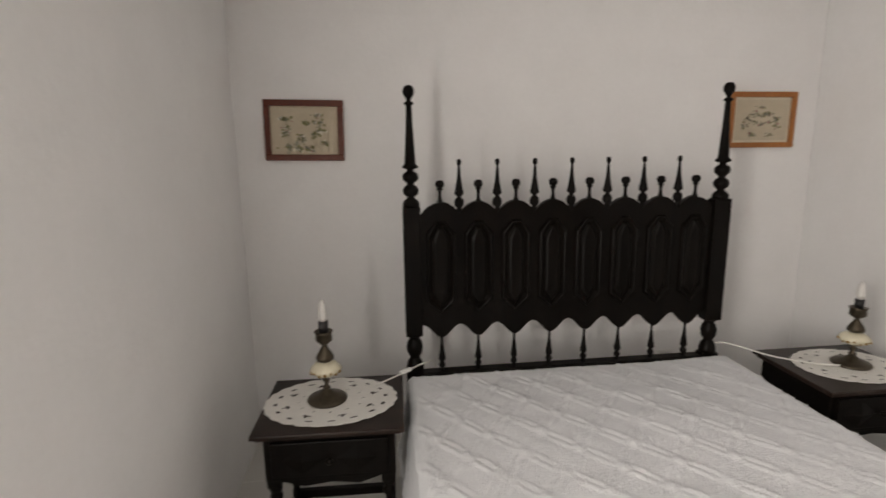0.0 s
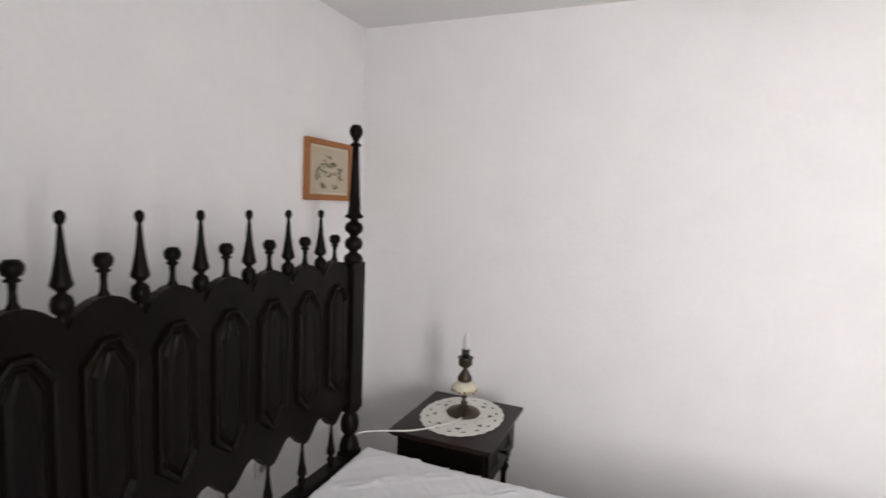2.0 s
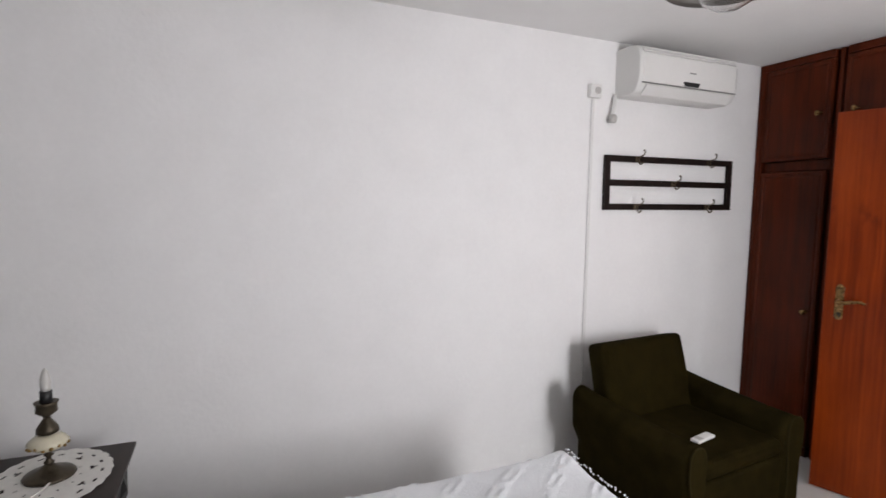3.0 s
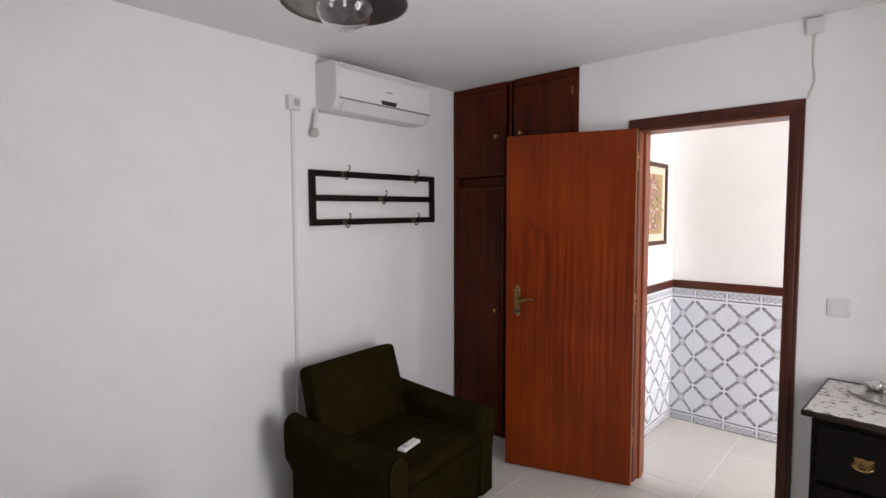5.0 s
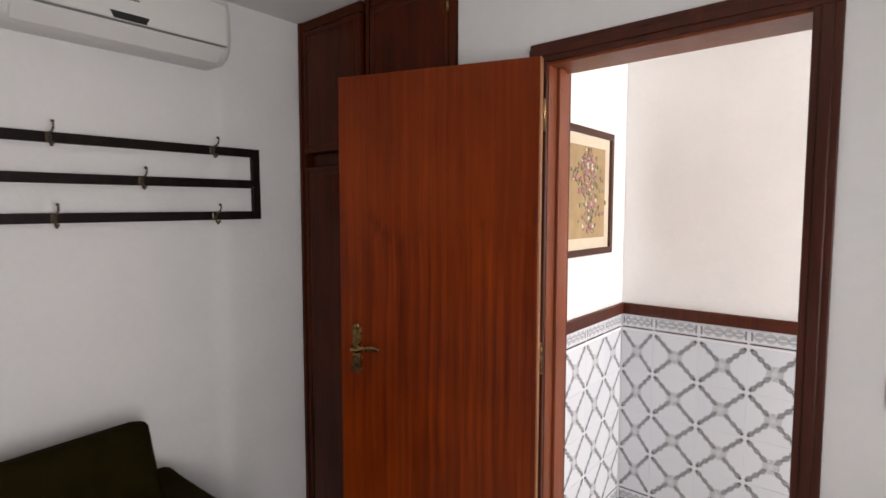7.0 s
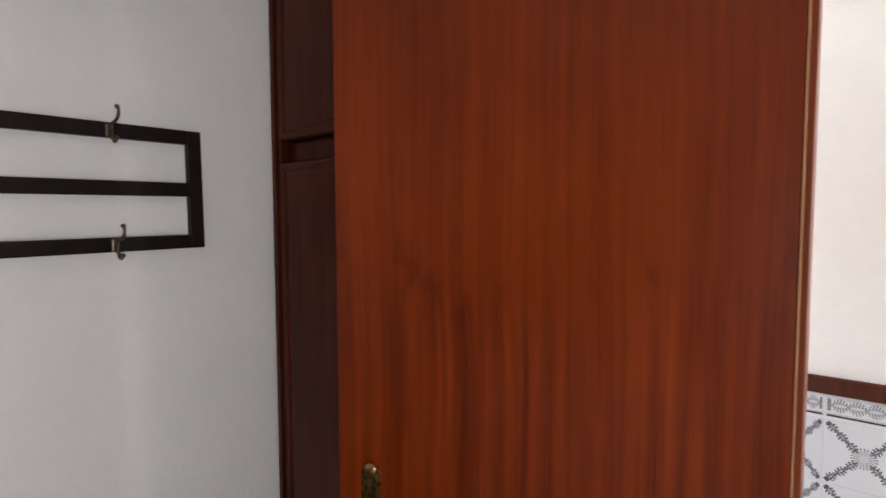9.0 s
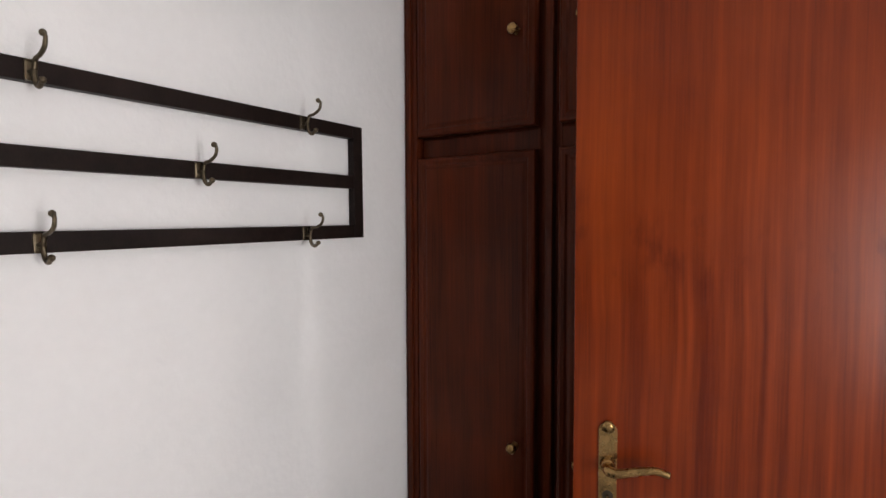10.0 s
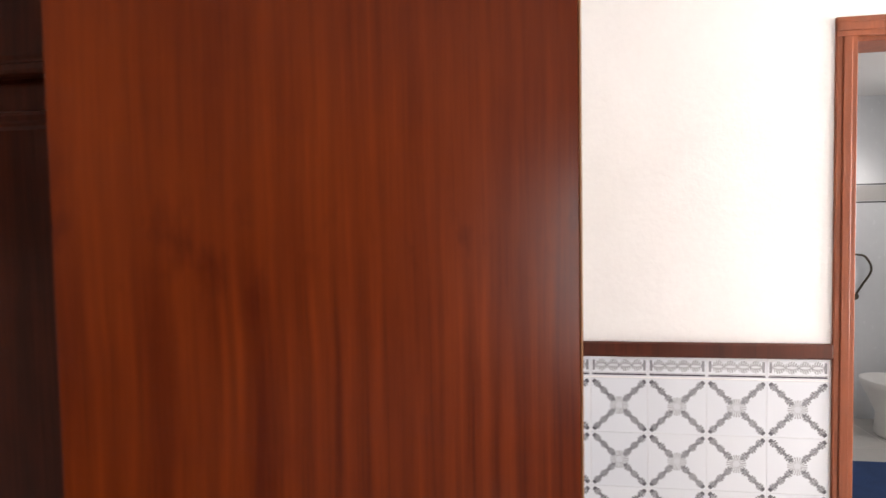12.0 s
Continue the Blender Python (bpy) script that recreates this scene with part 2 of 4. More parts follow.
bm = boxed(XW - 0.2, 0.2, YS - 0.148, 0.2, CZ, CZ + 0.15)
box(bm, -4.75, 0.2, -8.3, YS - 0.152, CZ, CZ + 0.15)
setting("ceiling", bm, CEIL, "white painted plaster ceiling", "ceiling")
HY, HX = -5.81, -1.19                       # tiled hall walls
bm = boxed(HX, HX + 0.15, HY - 0.15, YS - 0.152, FZ - 0.1, CZ)
setting("wall_hall_end", bm, WALL, "white hall wall above a tiled dado", "wall")
BX0, BX1, BZ = -3.24, -2.456, 2.16
bm = boxed(BX1, HX - 0.002, HY - 0.15, HY, FZ - 0.1, CZ)
box(bm, -4.7, BX0, HY - 0.15, HY, FZ - 0.1, CZ)
box(bm, BX0, BX1, HY - 0.15, HY, BZ, CZ)
setting("wall_hall", bm, WALL, "white hall wall above a tiled dado", "wall")
bm = boxed(-4.7, XW - 0.202, YS - 0.15, YS, FZ - 0.1, CZ)
setting("wall_hall_front", bm, WALL, "white painted hall wall", "wall")
bm = boxed(-4.75, -4.6, HY - 0.15, -5.7, FZ - 0.1, CZ)
box(bm, -4.75, -4.6, -4.95, YS, FZ - 0.1, CZ)
box(bm, -4.75, -4.6, -5.7, -4.95, FZ - 0.1, 0.65)
box(bm, -4.75, -4.6, -5.7, -4.95, 2.2, CZ)
setting("wall_hall_far", bm, WALL, "white hall wall with a window", "wall")
setting("floor", boxed(-4.75, 0.2, -8.3, 0.2, FZ - 0.12, FZ - 0.0012), GROUT, "pale ceramic tile floor with light grout", "floor")

# ---- more materials ----
SPREAD = plain("white_chenille", (0.80, 0.81, 0.835), 0.9, vary=0.03, scale=140, relief=0.8, dist=0.004)
LACE = plain("white_lace", (0.78, 0.76, 0.72), 0.9, vary=0.06, scale=220, relief=0.7, dist=0.001)
VELVET = plain("olive_velvet", (0.0155, 0.0112, 0.0030), 0.95, vary=0.45, scale=14, relief=0.25, dist=0.002)
PIPING = plain("olive_piping", (0.020, 0.0155, 0.0055), 0.9, vary=0.2, scale=60)
for vm, sheen in ((VELVET, 0.0), (SPREAD, 0.1)):
    vb = vm.node_tree.nodes["Principled BSDF"]
    vb.inputs["Sheen Weight"].default_value, vb.inputs["Sheen Roughness"].default_value = sheen, 0.45
    vb.inputs["Specular IOR Level"].default_value = 0.15
for vm in (VELVET, PIPING):
    vm.node_tree.nodes["Principled BSDF"].inputs["Specular IOR Level"].default_value = 0.02
PORCELAIN = plain("cream_porcelain", (0.74, 0.68, 0.52), 0.18, vary=0.12, scale=45, relief=0.02)
GILT = plain("worn_gilding", (0.32, 0.20, 0.06), 0.4, 0.7, vary=0.3, scale=80)
CANDLE = plain("white_candle_bulb", (0.66, 0.64, 0.61), 0.55, vary=0.02, scale=40, relief=0.02)
FRAMERED = wood("red_brown_frame_wood", (0.085, 0.018, 0.010), (0.16, 0.040, 0.020), 0.35, (20, 20, 3))
FRAMEORANGE = wood("orange_frame_wood", (0.30, 0.105, 0.030), (0.46, 0.19, 0.065), 0.38, (20, 20, 3))
FRAMEDARK = wood("dark_frame_wood", (0.035, 0.014, 0.009), (0.09, 0.035, 0.02), 0.4, (20, 20, 3))
LINEN = plain("beige_linen", (0.56, 0.48, 0.36), 0.85, vary=0.07, scale=160, relief=0.3)
CREAM = plain("cream_card", (0.66, 0.58, 0.45), 0.8, vary=0.05, scale=120)
GREEN = plain("green_thread", (0.20, 0.19, 0.085), 0.85, vary=0.3, scale=60)
DULLBLUE = plain("grey_blue_thread", (0.26, 0.25, 0.195), 0.85, vary=0.3, scale=60)
ROSE = plain("rose_thread", (0.40, 0.20, 0.20), 0.85, vary=0.3, scale=60)
WHITETH = plain("white_thread", (0.70, 0.66, 0.56), 0.85, vary=0.1, scale=60)
OCHRE = plain("ochre_painted_ground", (0.36, 0.25, 0.13), 0.8, vary=0.25, scale=20)
CABLE = plain("white_cable", (0.74, 0.72, 0.68), 0.45, vary=0.03)
SHADEM = plain("grey_metal_shade", (0.060, 0.051, 0.045), 0.45, 0.3, vary=0.2, scale=20)
SILVER = plain("silver_tray", (0.62, 0.61, 0.59), 0.16, 1.0, vary=0.08, scale=30)
glass_mat, gt, gb = make("clear_glass", (1, 1, 1), 0.03)
gb.inputs["Transmission Weight"].default_value, gb.inputs["IOR"].default_value = 1.0, 1.45
BATHT = plain("white_bath_tile", (0.70, 0.72, 0.74), 0.25, vary=0.03, scale=20, relief=0.03)
BLUEMAT = plain("blue_bath_mat", (0.02, 0.055, 0.16), 0.9, vary=0.2, scale=90, relief=0.6, dist=0.004)


# ---- tiled dado: one painted tile and one border tile ----
def tile_paint(name, border, base=False):
    m, t, b = make(name, (0.8, 0.8, 0.8), 0.12)
    uv = t.nodes.new("ShaderNodeUVMap")
    sep = t.nodes.new("ShaderNodeSeparateXYZ")
    t.links.new(uv.outputs[0], sep.inputs[0])
    u, v = sep.outputs[0], sep.outputs[1]
    info = t.nodes.new("ShaderNodeObjectInfo")
    scatter = noise_tex(t, coords(t), 160, 3)

    def both(*tests):
        out = tests[0]
        for q in tests[1:]:
            out = maths(t, "MULTIPLY", out, q)
        return out

    def leaf(s, across, s0, s1, side, amp, reach, teeth):
        """A comb-edged leaf on a bowed spine, its teeth on one side."""
        f = maths(t, "DIVIDE", maths(t, "SUBTRACT", s, s0), s1 - s0)
        inside = both(maths(t, "GREATER_THAN", f, 0.0), maths(t, "LESS_THAN", f, 1.0))
        swell = maths(t, "SINE", maths(t, "MULTIPLY", f, math.pi))
        d = maths(t, "MULTIPLY_ADD", swell, -amp, maths(t, "MULTIPLY", across, side))
        comb = maths(t, "GREATER_THAN", maths(t, "SINE", maths(t, "MULTIPLY_ADD", s, 2 * math.pi * teeth, maths(t, "MULTIPLY", d, 20.0))), -0.15)
        long_ = maths(t, "LESS_THAN", d, maths(t, "MULTIPLY_ADD", swell, reach * 0.65, reach * 0.35))
        fringe = both(inside, maths(t, "GREATER_THAN", d, 0.0), long_, comb)
        body = both(inside, maths(t, "LESS_THAN", maths(t, "ABSOLUTE", d), maths(t, "MULTIPLY_ADD", swell, reach * 0.38, 0.008)))
        spine = both(inside, maths(t, "LESS_THAN", maths(t, "ABSOLUTE", maths(t, "ADD", d, 0.010)), 0.014))
        return maths(t, "MAXIMUM", maths(t, "MULTIPLY", body, 0.30), maths(t, "MAXIMUM", maths(t, "MULTIPLY", fringe, 0.88), maths(t, "MULTIPLY", spine, 0.9)))

    if border:
        ac = maths(t, "SUBTRACT", v, 0.58)
        marks = 0.0
        for s0, s1 in ((0.07, 0.30), (0.26, 0.51), (0.47, 0.73), (0.69, 0.93)):
            for side in (1.0, -1.0):
                marks = maths(t, "MAXIMUM", marks, leaf(u, ac, s0, s1, side, 0.10, 0.20, 26.0))
        for end in (0.055, 0.945):
            curl = both(maths(t, "LESS_THAN", maths(t, "ABSOLUTE", maths(t, "SUBTRACT", u, end)), 0.022), maths(t, "LESS_THAN", maths(t, "ABSOLUTE", ac), 0.26))
            marks = maths(t, "MAXIMUM", marks, curl)
        bar = maths(t, "LESS_THAN", maths(t, "ABSOLUTE", maths(t, "SUBTRACT", v, 0.12)), 0.04)
        thin = maths(t, "LESS_THAN", maths(t, "ABSOLUTE", maths(t, "SUBTRACT", v, 0.20)), 0.015)
        marks = maths(t, "MAXIMUM", maths(t, "MULTIPLY", marks, 0.75), maths(t, "MAXIMUM", maths(t, "MULTIPLY", bar, 3.0), maths(t, "MULTIPLY", thin, 0.6)))
        if base:
            marks = maths(t, "MAXIMUM", marks, maths(t, "MULTIPLY", maths(t, "LESS_THAN", maths(t, "ABSOLUTE", maths(t, "SUBTRACT", v, 0.93)), 0.04), 3.0))
        ends = maths(t, "LESS_THAN", maths(t, "ABSOLUTE", maths(t, "SUBTRACT", u, 0.5)), 0.475)
        marks = maths(t, "MULTIPLY", marks, ends)
    else:
        a = maths(t, "SUBTRACT", u, v)
        c = maths(t, "SUBTRACT", maths(t, "ADD", u, v), 1.0)
        marks = 0.0
        for across, along in ((a, c), (c, a)):
            s = maths(t, "ABSOLUTE", along)
            way = maths(t, "MULTIPLY", across, maths(t, "SIGN", along))
            for s0, s1 in ((0.15, 0.43), (0.39, 0.68), (0.64, 0.92)):
                for side in (1.0, -1.0):
                    marks = maths(t, "MAXIMUM", marks, leaf(s, way, s0, s1, side, 0.034, 0.062, 15.0))
            curl = both(maths(t, "LESS_THAN", maths(t, "ABSOLUTE", maths(t, "SUBTRACT", s, 0.88)), 0.035), maths(t, "LESS_THAN", maths(t, "ABSOLUTE", across), 0.05))
            marks = maths(t, "MAXIMUM", marks, curl)
        r = maths(t, "POWER", maths(t, "ADD", maths(t, "MULTIPLY", a, a), maths(t, "MULTIPLY", c, c)), 0.5)
        spokes = maths(t, "GREATER_THAN", maths(t, "SINE", maths(t, "MULTIPLY", maths(t, "ARCTAN2", a, c), 22.0)), -0.1)
        knot = maths(t, "MULTIPLY", maths(t, "LESS_THAN", maths(t, "ABSOLUTE", maths(t, "SUBTRACT", r, 0.16)), 0.075), spokes)
        marks = maths(t, "MAXIMUM", marks, maths(t, "MULTIPLY", knot, 0.62))
        marks = maths(t, "MAXIMUM", marks, maths(t, "MULTIPLY", maths(t, "LESS_THAN", r, 0.10), 0.2))
    marks = maths(t, "MINIMUM", maths(t, "MULTIPLY", marks, maths(t, "MULTIPLY_ADD", scatter, 0.5, 0.65)), 1.0)
    ground = mix(t, info.outputs["Random"], (0.70, 0.735, 0.79), (0.74, 0.765, 0.81))
    t.links.new(mix(t, marks, ground, (0.034, 0.030, 0.045)), b.inputs["Base Color"])
    bump(t, b, noise_tex(t, coords(t), 14, 2), 0.06, 0.002)
    return m


TILE, BORDER = tile_paint("painted_garland_tile", False), tile_paint("painted_border_tile", True)
BASE = tile_paint("painted_base_tile", True, True)


def tile_mesh(name, w, h, material, thick=0.003):
    bm = boxed(0, w, 0, thick, 0, h, bevel=0.0007, segments=1)
    layer = bm.loops.layers.uv.new("UVMap")
    for f in bm.faces:
        for l in f.loops:
            l[layer].uv = (l.vert.co.x / w, l.vert.co.z / h)
    me = bpy.data.meshes.new(name)
    bm.to_mesh(me)
    bm.free()
    me.materials.append(material)
    return me


# ---- window and plain closings out of view ----
win = thing("window_1", "white framed window letting in daylight", "window", pose(XW - 0.12, (WY0 + WY1) / 2, WZ0), kind="structure")
hw, hh = (WY1 - WY0) / 2 - 0.003, WZ1 - WZ0 - 0.003
bm = boxed(-0.03, 0.03, -hw, hw, 0.003, 0.05)
box(bm, -0.03, 0.03, -hw, hw, hh - 0.05, hh)
for y0, y1 in ((-hw, -hw + 0.05), (hw - 0.05, hw), (-0.03, 0.03)):
    box(bm, -0.03, 0.03, y0, y1, 0.05, hh - 0.05)
part("window_frame", bm, PLASTIC, win)
for y0, y1 in ((-hw + 0.05, -0.03), (0.03, hw - 0.05)):
    pane = part("pane", boxed(-0.004, 0.004, y0, y1, 0.05, hh - 0.05), glass_mat, win)
    pane.visible_shadow = False

win = thing("window_2", "white framed hall window letting in daylight", "window", pose(-4.63, -5.325, 0.65), kind="structure")
bm = boxed(-0.02, 0.02, -0.372, 0.372, 0.003, 0.05)
box(bm, -0.02, 0.02, -0.372, 0.372, 1.497, 1.547)
for y0, y1 in ((-0.372, -0.322), (0.322, 0.372), (-0.035, 0.035)):
    box(bm, -0.02, 0.02, y0, y1, 0.05, 1.497)
part("window_frame", bm, PLASTIC, win)


# ---- bed ----
def zz(w):
    return w - FZ


bed = thing("bed", "black-stained wooden bed with tall turned spindle headboard", "bed", pose(-1.594, -0.52, FZ))
POST = [(0.001, 1.772), (0.016, 1.768), (0.024, 1.757), (0.0265, 1.745), (0.024, 1.733), (0.016, 1.722), (0.011, 1.712), (0.011, 1.706), (0.022, 1.699), (0.022, 1.694),
        (0.0125, 1.689), (0.0155, 1.61), (0.020, 1.53), (0.0255, 1.446), (0.036, 1.437), (0.036, 1.430), (0.016, 1.424), (0.016, 1.416), (0.032, 1.406), (0.037, 1.393), (0.034, 1.379),
        (0.018, 1.366), (0.016, 1.358), (0.030, 1.349), (0.037, 1.334), (0.033, 1.318), (0.018, 1.306), (0.018, 1.300), (0.033, 1.288), (0.038, 1.278), (0.038, 1.262)]
FOOT = [(0.040, 0.692), (0.026, 0.682), (0.024, 0.676), (0.034, 0.664), (0.040, 0.640), (0.036, 0.612), (0.024, 0.594), (0.024, 0.586), (0.034, 0.574), (0.042, 0.548), (0.043, 0.528)]
for sx, hw in ((-0.702, 0.037), (0.702, 0.041)):
    part("post", turned([(r * 0.94, zz(1.262 + (z - 1.262) * (0.975 if sx < 0 else 1.0))) for r, z in POST[::-1]], 24, pose(sx, 0, 0)), BLACKWOOD, bed)
    part("post_block", boxed(sx - hw, sx + hw, -0.03, 0.03, zz(0.692), zz(1.263), 0.004), BLACKWOOD, bed)
    part("post_foot", turned([(r * 0.92, zz(z)) for r, z in FOOT[::-1]], 16, pose(sx, 0, 0)), BLACKWOOD, bed)
    part("leg", boxed(sx - hw, sx + hw, -0.03, 0.03, 0, zz(0.529), 0.004), BLACKWOOD, bed)
PITCH, LOBES = 0.1655, 8
X0 = -PITCH * LOBES / 2
top, low = [], []
for k in range(LOBES * 12 + 1):
    u = k / 12
    s = abs(math.sin(math.pi * u))
    top.append((X0 + u * PITCH, zz(1.228 + 0.054 * s ** 0.75 * (1.0 if 0.5 < u < LOBES - 0.5 else 0.9))))
    low.append((X0 + u * PITCH, zz(0.708 - 0.030 * math.cos(2 * math.pi * (u - 0.5)))))
low = [(X0 - 0.010, low[0][1])] + low
top = [(X0 - 0.010, top[0][1])] + top
part("panel", prism(bmesh.new(), low + top[::-1], -0.014, 0.014), BLACKWOOD, bed, "scalloped black-stained headboard panel")
for k in range(LOBES):
    cx = X0 + (k + 0.5) * PITCH
    bm = bmesh.new()
    loops = []
    for grow, y in ((0.063, -0.0145), (0.059, -0.025), (0.054, -0.0275), (0.049, -0.025), (0.041, -0.0147), (0.037, -0.0147), (0.031, -0.021), (0.021, -0.025)):
        outline = [(-grow, 0.845 + (0.06 - grow)), (0, 0.795 + (0.06 - grow)), (grow, 0.845 + (0.06 - grow)), (grow, 1.145 - (0.06 - grow)), (grow * 0.30, 1.195 - (0.06 - grow)), (-grow * 0.30, 1.195 - (0.06 - grow)), (-grow, 1.145 - (0.06 - grow))]
        loops.append([bm.verts.new((cx + x, y, zz(z))) for x, z in outline])
    for a, b in zip(loops, loops[1:]):
        for i in range(7):
            bm.faces.new((a[i], a[(i + 1) % 7], b[(i + 1) % 7], b[i]))
    bm.faces.new(loops[-1])
    part("carved_field", bm, BLACKWOOD, bed)
    SMALL = [(0.012, 1.274), (0.0125, 1.283), (0.008, 1.292), (0.0065, 1.311), (0.008, 1.329), (0.0145, 1.332), (0.013, 1.336), (0.009, 1.339), (0.016, 1.343), (0.0195, 1.353), (0.019, 1.362), (0.012, 1.371), (0.001, 1.372)]
    part("short_finial", turned([(r, zz(z)) for r, z in SMALL], 12, pose(cx, 0, 0)), BLACKWOOD, bed)
    SPIN = [(0.010, 0.516), (0.012, 0.524), (0.008, 0.530), (0.014, 0.538), (0.015, 0.548), (0.009, 0.558), (0.010, 0.563), (0.016, 0.570), (0.015, 0.582), (0.010, 0.612), (0.006, 0.650), (0.0055, 0.690)]
    part("spindle", turned([(r, zz(z)) for r, z in SPIN], 12, pose(cx, 0, 0)), BLACKWOOD, bed)
for k in range(1, LOBES):
    TALL = [(0.012, 1.232), (0.012, 1.248), (0.010, 1.254), (0.019, 1.262), (0.0215, 1.276), (0.018, 1.290), (0.009, 1.298), (0.009, 1.302), (0.020, 1.312), (0.0205, 1.316), (0.016, 1.335), (0.0095, 1.375), (0.006, 1.418), (0.0045, 1.430), (0.009, 1.437), (0.0108, 1.446), (0.009, 1.455), (0.001, 1.460)]
    part("tall_finial", turned([(r, zz(z)) for r, z in TALL], 12, pose(X0 + k * PITCH, 0, 0)), BLACKWOOD, bed)
part("lower_rail", boxed(-0.668, 0.660, -0.03, 0.03, zz(0.40), zz(0.519), 0.006), BLACKWOOD, bed)
for sx in (-0.70, 0.70):
    part("side_rail", boxed(sx - 0.015, sx + 0.015, -2.08, -0.032, zz(0.16), zz(0.30), 0.004), BLACKWOOD, bed)
for sx in (-0.70, 0.70):
    part("foot_leg", boxed(sx - 0.035, sx + 0.035, -2.12, -2.05, 0, zz(0.30), 0.006), BLACKWOOD, bed)
part("mattress", boxed(-0.72, 0.72, -2.10, -0.06, zz(0.20), zz(0.482), 0.05, 4), SPREAD, bed, "white mattress under the bedspread")


def bedspread():
    """A white tufted cover that lies on the mattress and hangs over its sides."""
    hx, y_head, y_foot, topz, r, drop = 0.772, -0.045, -2.085, 0.514, 0.04, 0.38

    def fold(s, edge):
        over = s - (edge - r)
        if over <= 0:
            return s, 0.0
        if over < r * math.pi / 2:
            a = over / r
            return edge - r + r * math.sin(a), r * (1 - math.cos(a))
        return edge + 0.03 * min(1, (over - r * 1.57) / 0.3), r + (over - r * math.pi / 2)

    nu, nv, bm = 250, 270, bmesh.new()
    grid = []
    half = hx + drop - 0.04
    long_ = (y_head - y_foot) + drop - 0.04
    for j in range(nv + 1):
        row, v = [], long_ * j / nv
        for i in range(nu + 1):
            u = -half + 2 * half * i / nu
            x, dx = fold(abs(u), hx)
            x = math.copysign(x, u)
            yy, dy = fold(v, y_head - y_foot)
            d = min(max(dx, dy) + 0.35 * min(dx, dy), drop)
            a, c = (u + 0.8 * v) / 0.19, (u - 0.8 * v) / 0.19 + 0.3
            ridge, near = 0.0, []
            for q, strong, other in ((a, 0.5, c), (c, 1.0, a)):
                f = (q % 1.0 - 0.5) * 0.19 / 1.28
                near.append(abs(f))
                for off in (-0.016, 0.016):
                    ridge = max(ridge, strong * (0.25 + 0.75 * math.cos(math.pi * other) ** 2) * math.exp(-((f - off) / 0.0050) ** 2))
            ridge = max(ridge, 0.9 * math.exp(-(near[0] ** 2 + near[1] ** 2) / 0.0005))
            tuft = max(0.12, 0.55 + 0.4 * noise.noise(Vector((u * 75, v * 75, 1))) + 0.75 * noise.noise(Vector((u * 11, v * 11, 8))))
            sag = 0.010 * noise.noise(Vector((u * 2.2, v * 2.2, 4))) + 0.004 * noise.noise(Vector((u * 9, v * 9, 7)))
            out = 0.0115 * ridge * tuft
            side = min(1, d / 0.08)
            wave = 0.012 * math.sin(26 * (v if dx > dy else u)) * min(1, max(0, d - 0.08) / 0.2)
            px = x + (math.copysign(out + wave, u) if dx > dy else 0) * side
            py = y_head - yy - ((out + wave) * side if dy >= dx else 0)
            corner = 0.022 * math.exp(-((abs(u) - hx + 0.06) ** 2 + (v - 2.03) ** 2) / 0.012) if u > 0 else 0
            row.append(bm.verts.new((px, py, zz(topz - d + (sag + out) * (1 - side * 0.9) + corner))))
        grid.append(row)
    for j in range(nv):
        for i in range(nu):
            bm.faces.new((grid[j][i], grid[j + 1][i], grid[j + 1][i + 1], grid[j][i + 1])).smooth = True
    return bm


spread = thing("bedspread", "white tufted chenille bedspread draped over the bed", "bedspread", pose(-1.568, -0.52, FZ))
cover = part("cover", bedspread(), SPREAD, spread)
cover.modifiers.new("cloth", "SOLIDIFY").thickness = 0.004
bm, rng = bmesh.new(), random.Random(11)


def yarn(x, y, z):
    size = rng.uniform(0.0028, 0.0046)
    at = (x + rng.uniform(-0.005, 0.005), y + rng.uniform(-0.005, 0.005), z + rng.uniform(-0.002, 0.004))
    turn = pose(*at, rng.uniform(0, 180), rng.uniform(0, 180), 0) @ Matrix.Diagonal((1.5, 0.9, 0.9, 1))
    bmesh.ops.create_icosphere(bm, subdivisions=1, radius=size, matrix=turn)


for side in (-1, 1):
    for k in range(130):
        yarn(side * 0.756, -0.06 - 0.0156 * k, zz(0.501))
for k in range(98):
    yarn(-0.757 + 0.0156 * k, -2.104, zz(0.501))
for k in range(26):
    yarn(0.735 + rng.uniform(-0.05, 0.03), -2.075 + rng.uniform(-0.03, 0.03), zz(0.521))
for f in bm.faces:
    f.smooth = True
tagged(part("yarn_fringe", bm, SPREAD, spread, "uneven row of white yarn tufts"), kind="stuff")


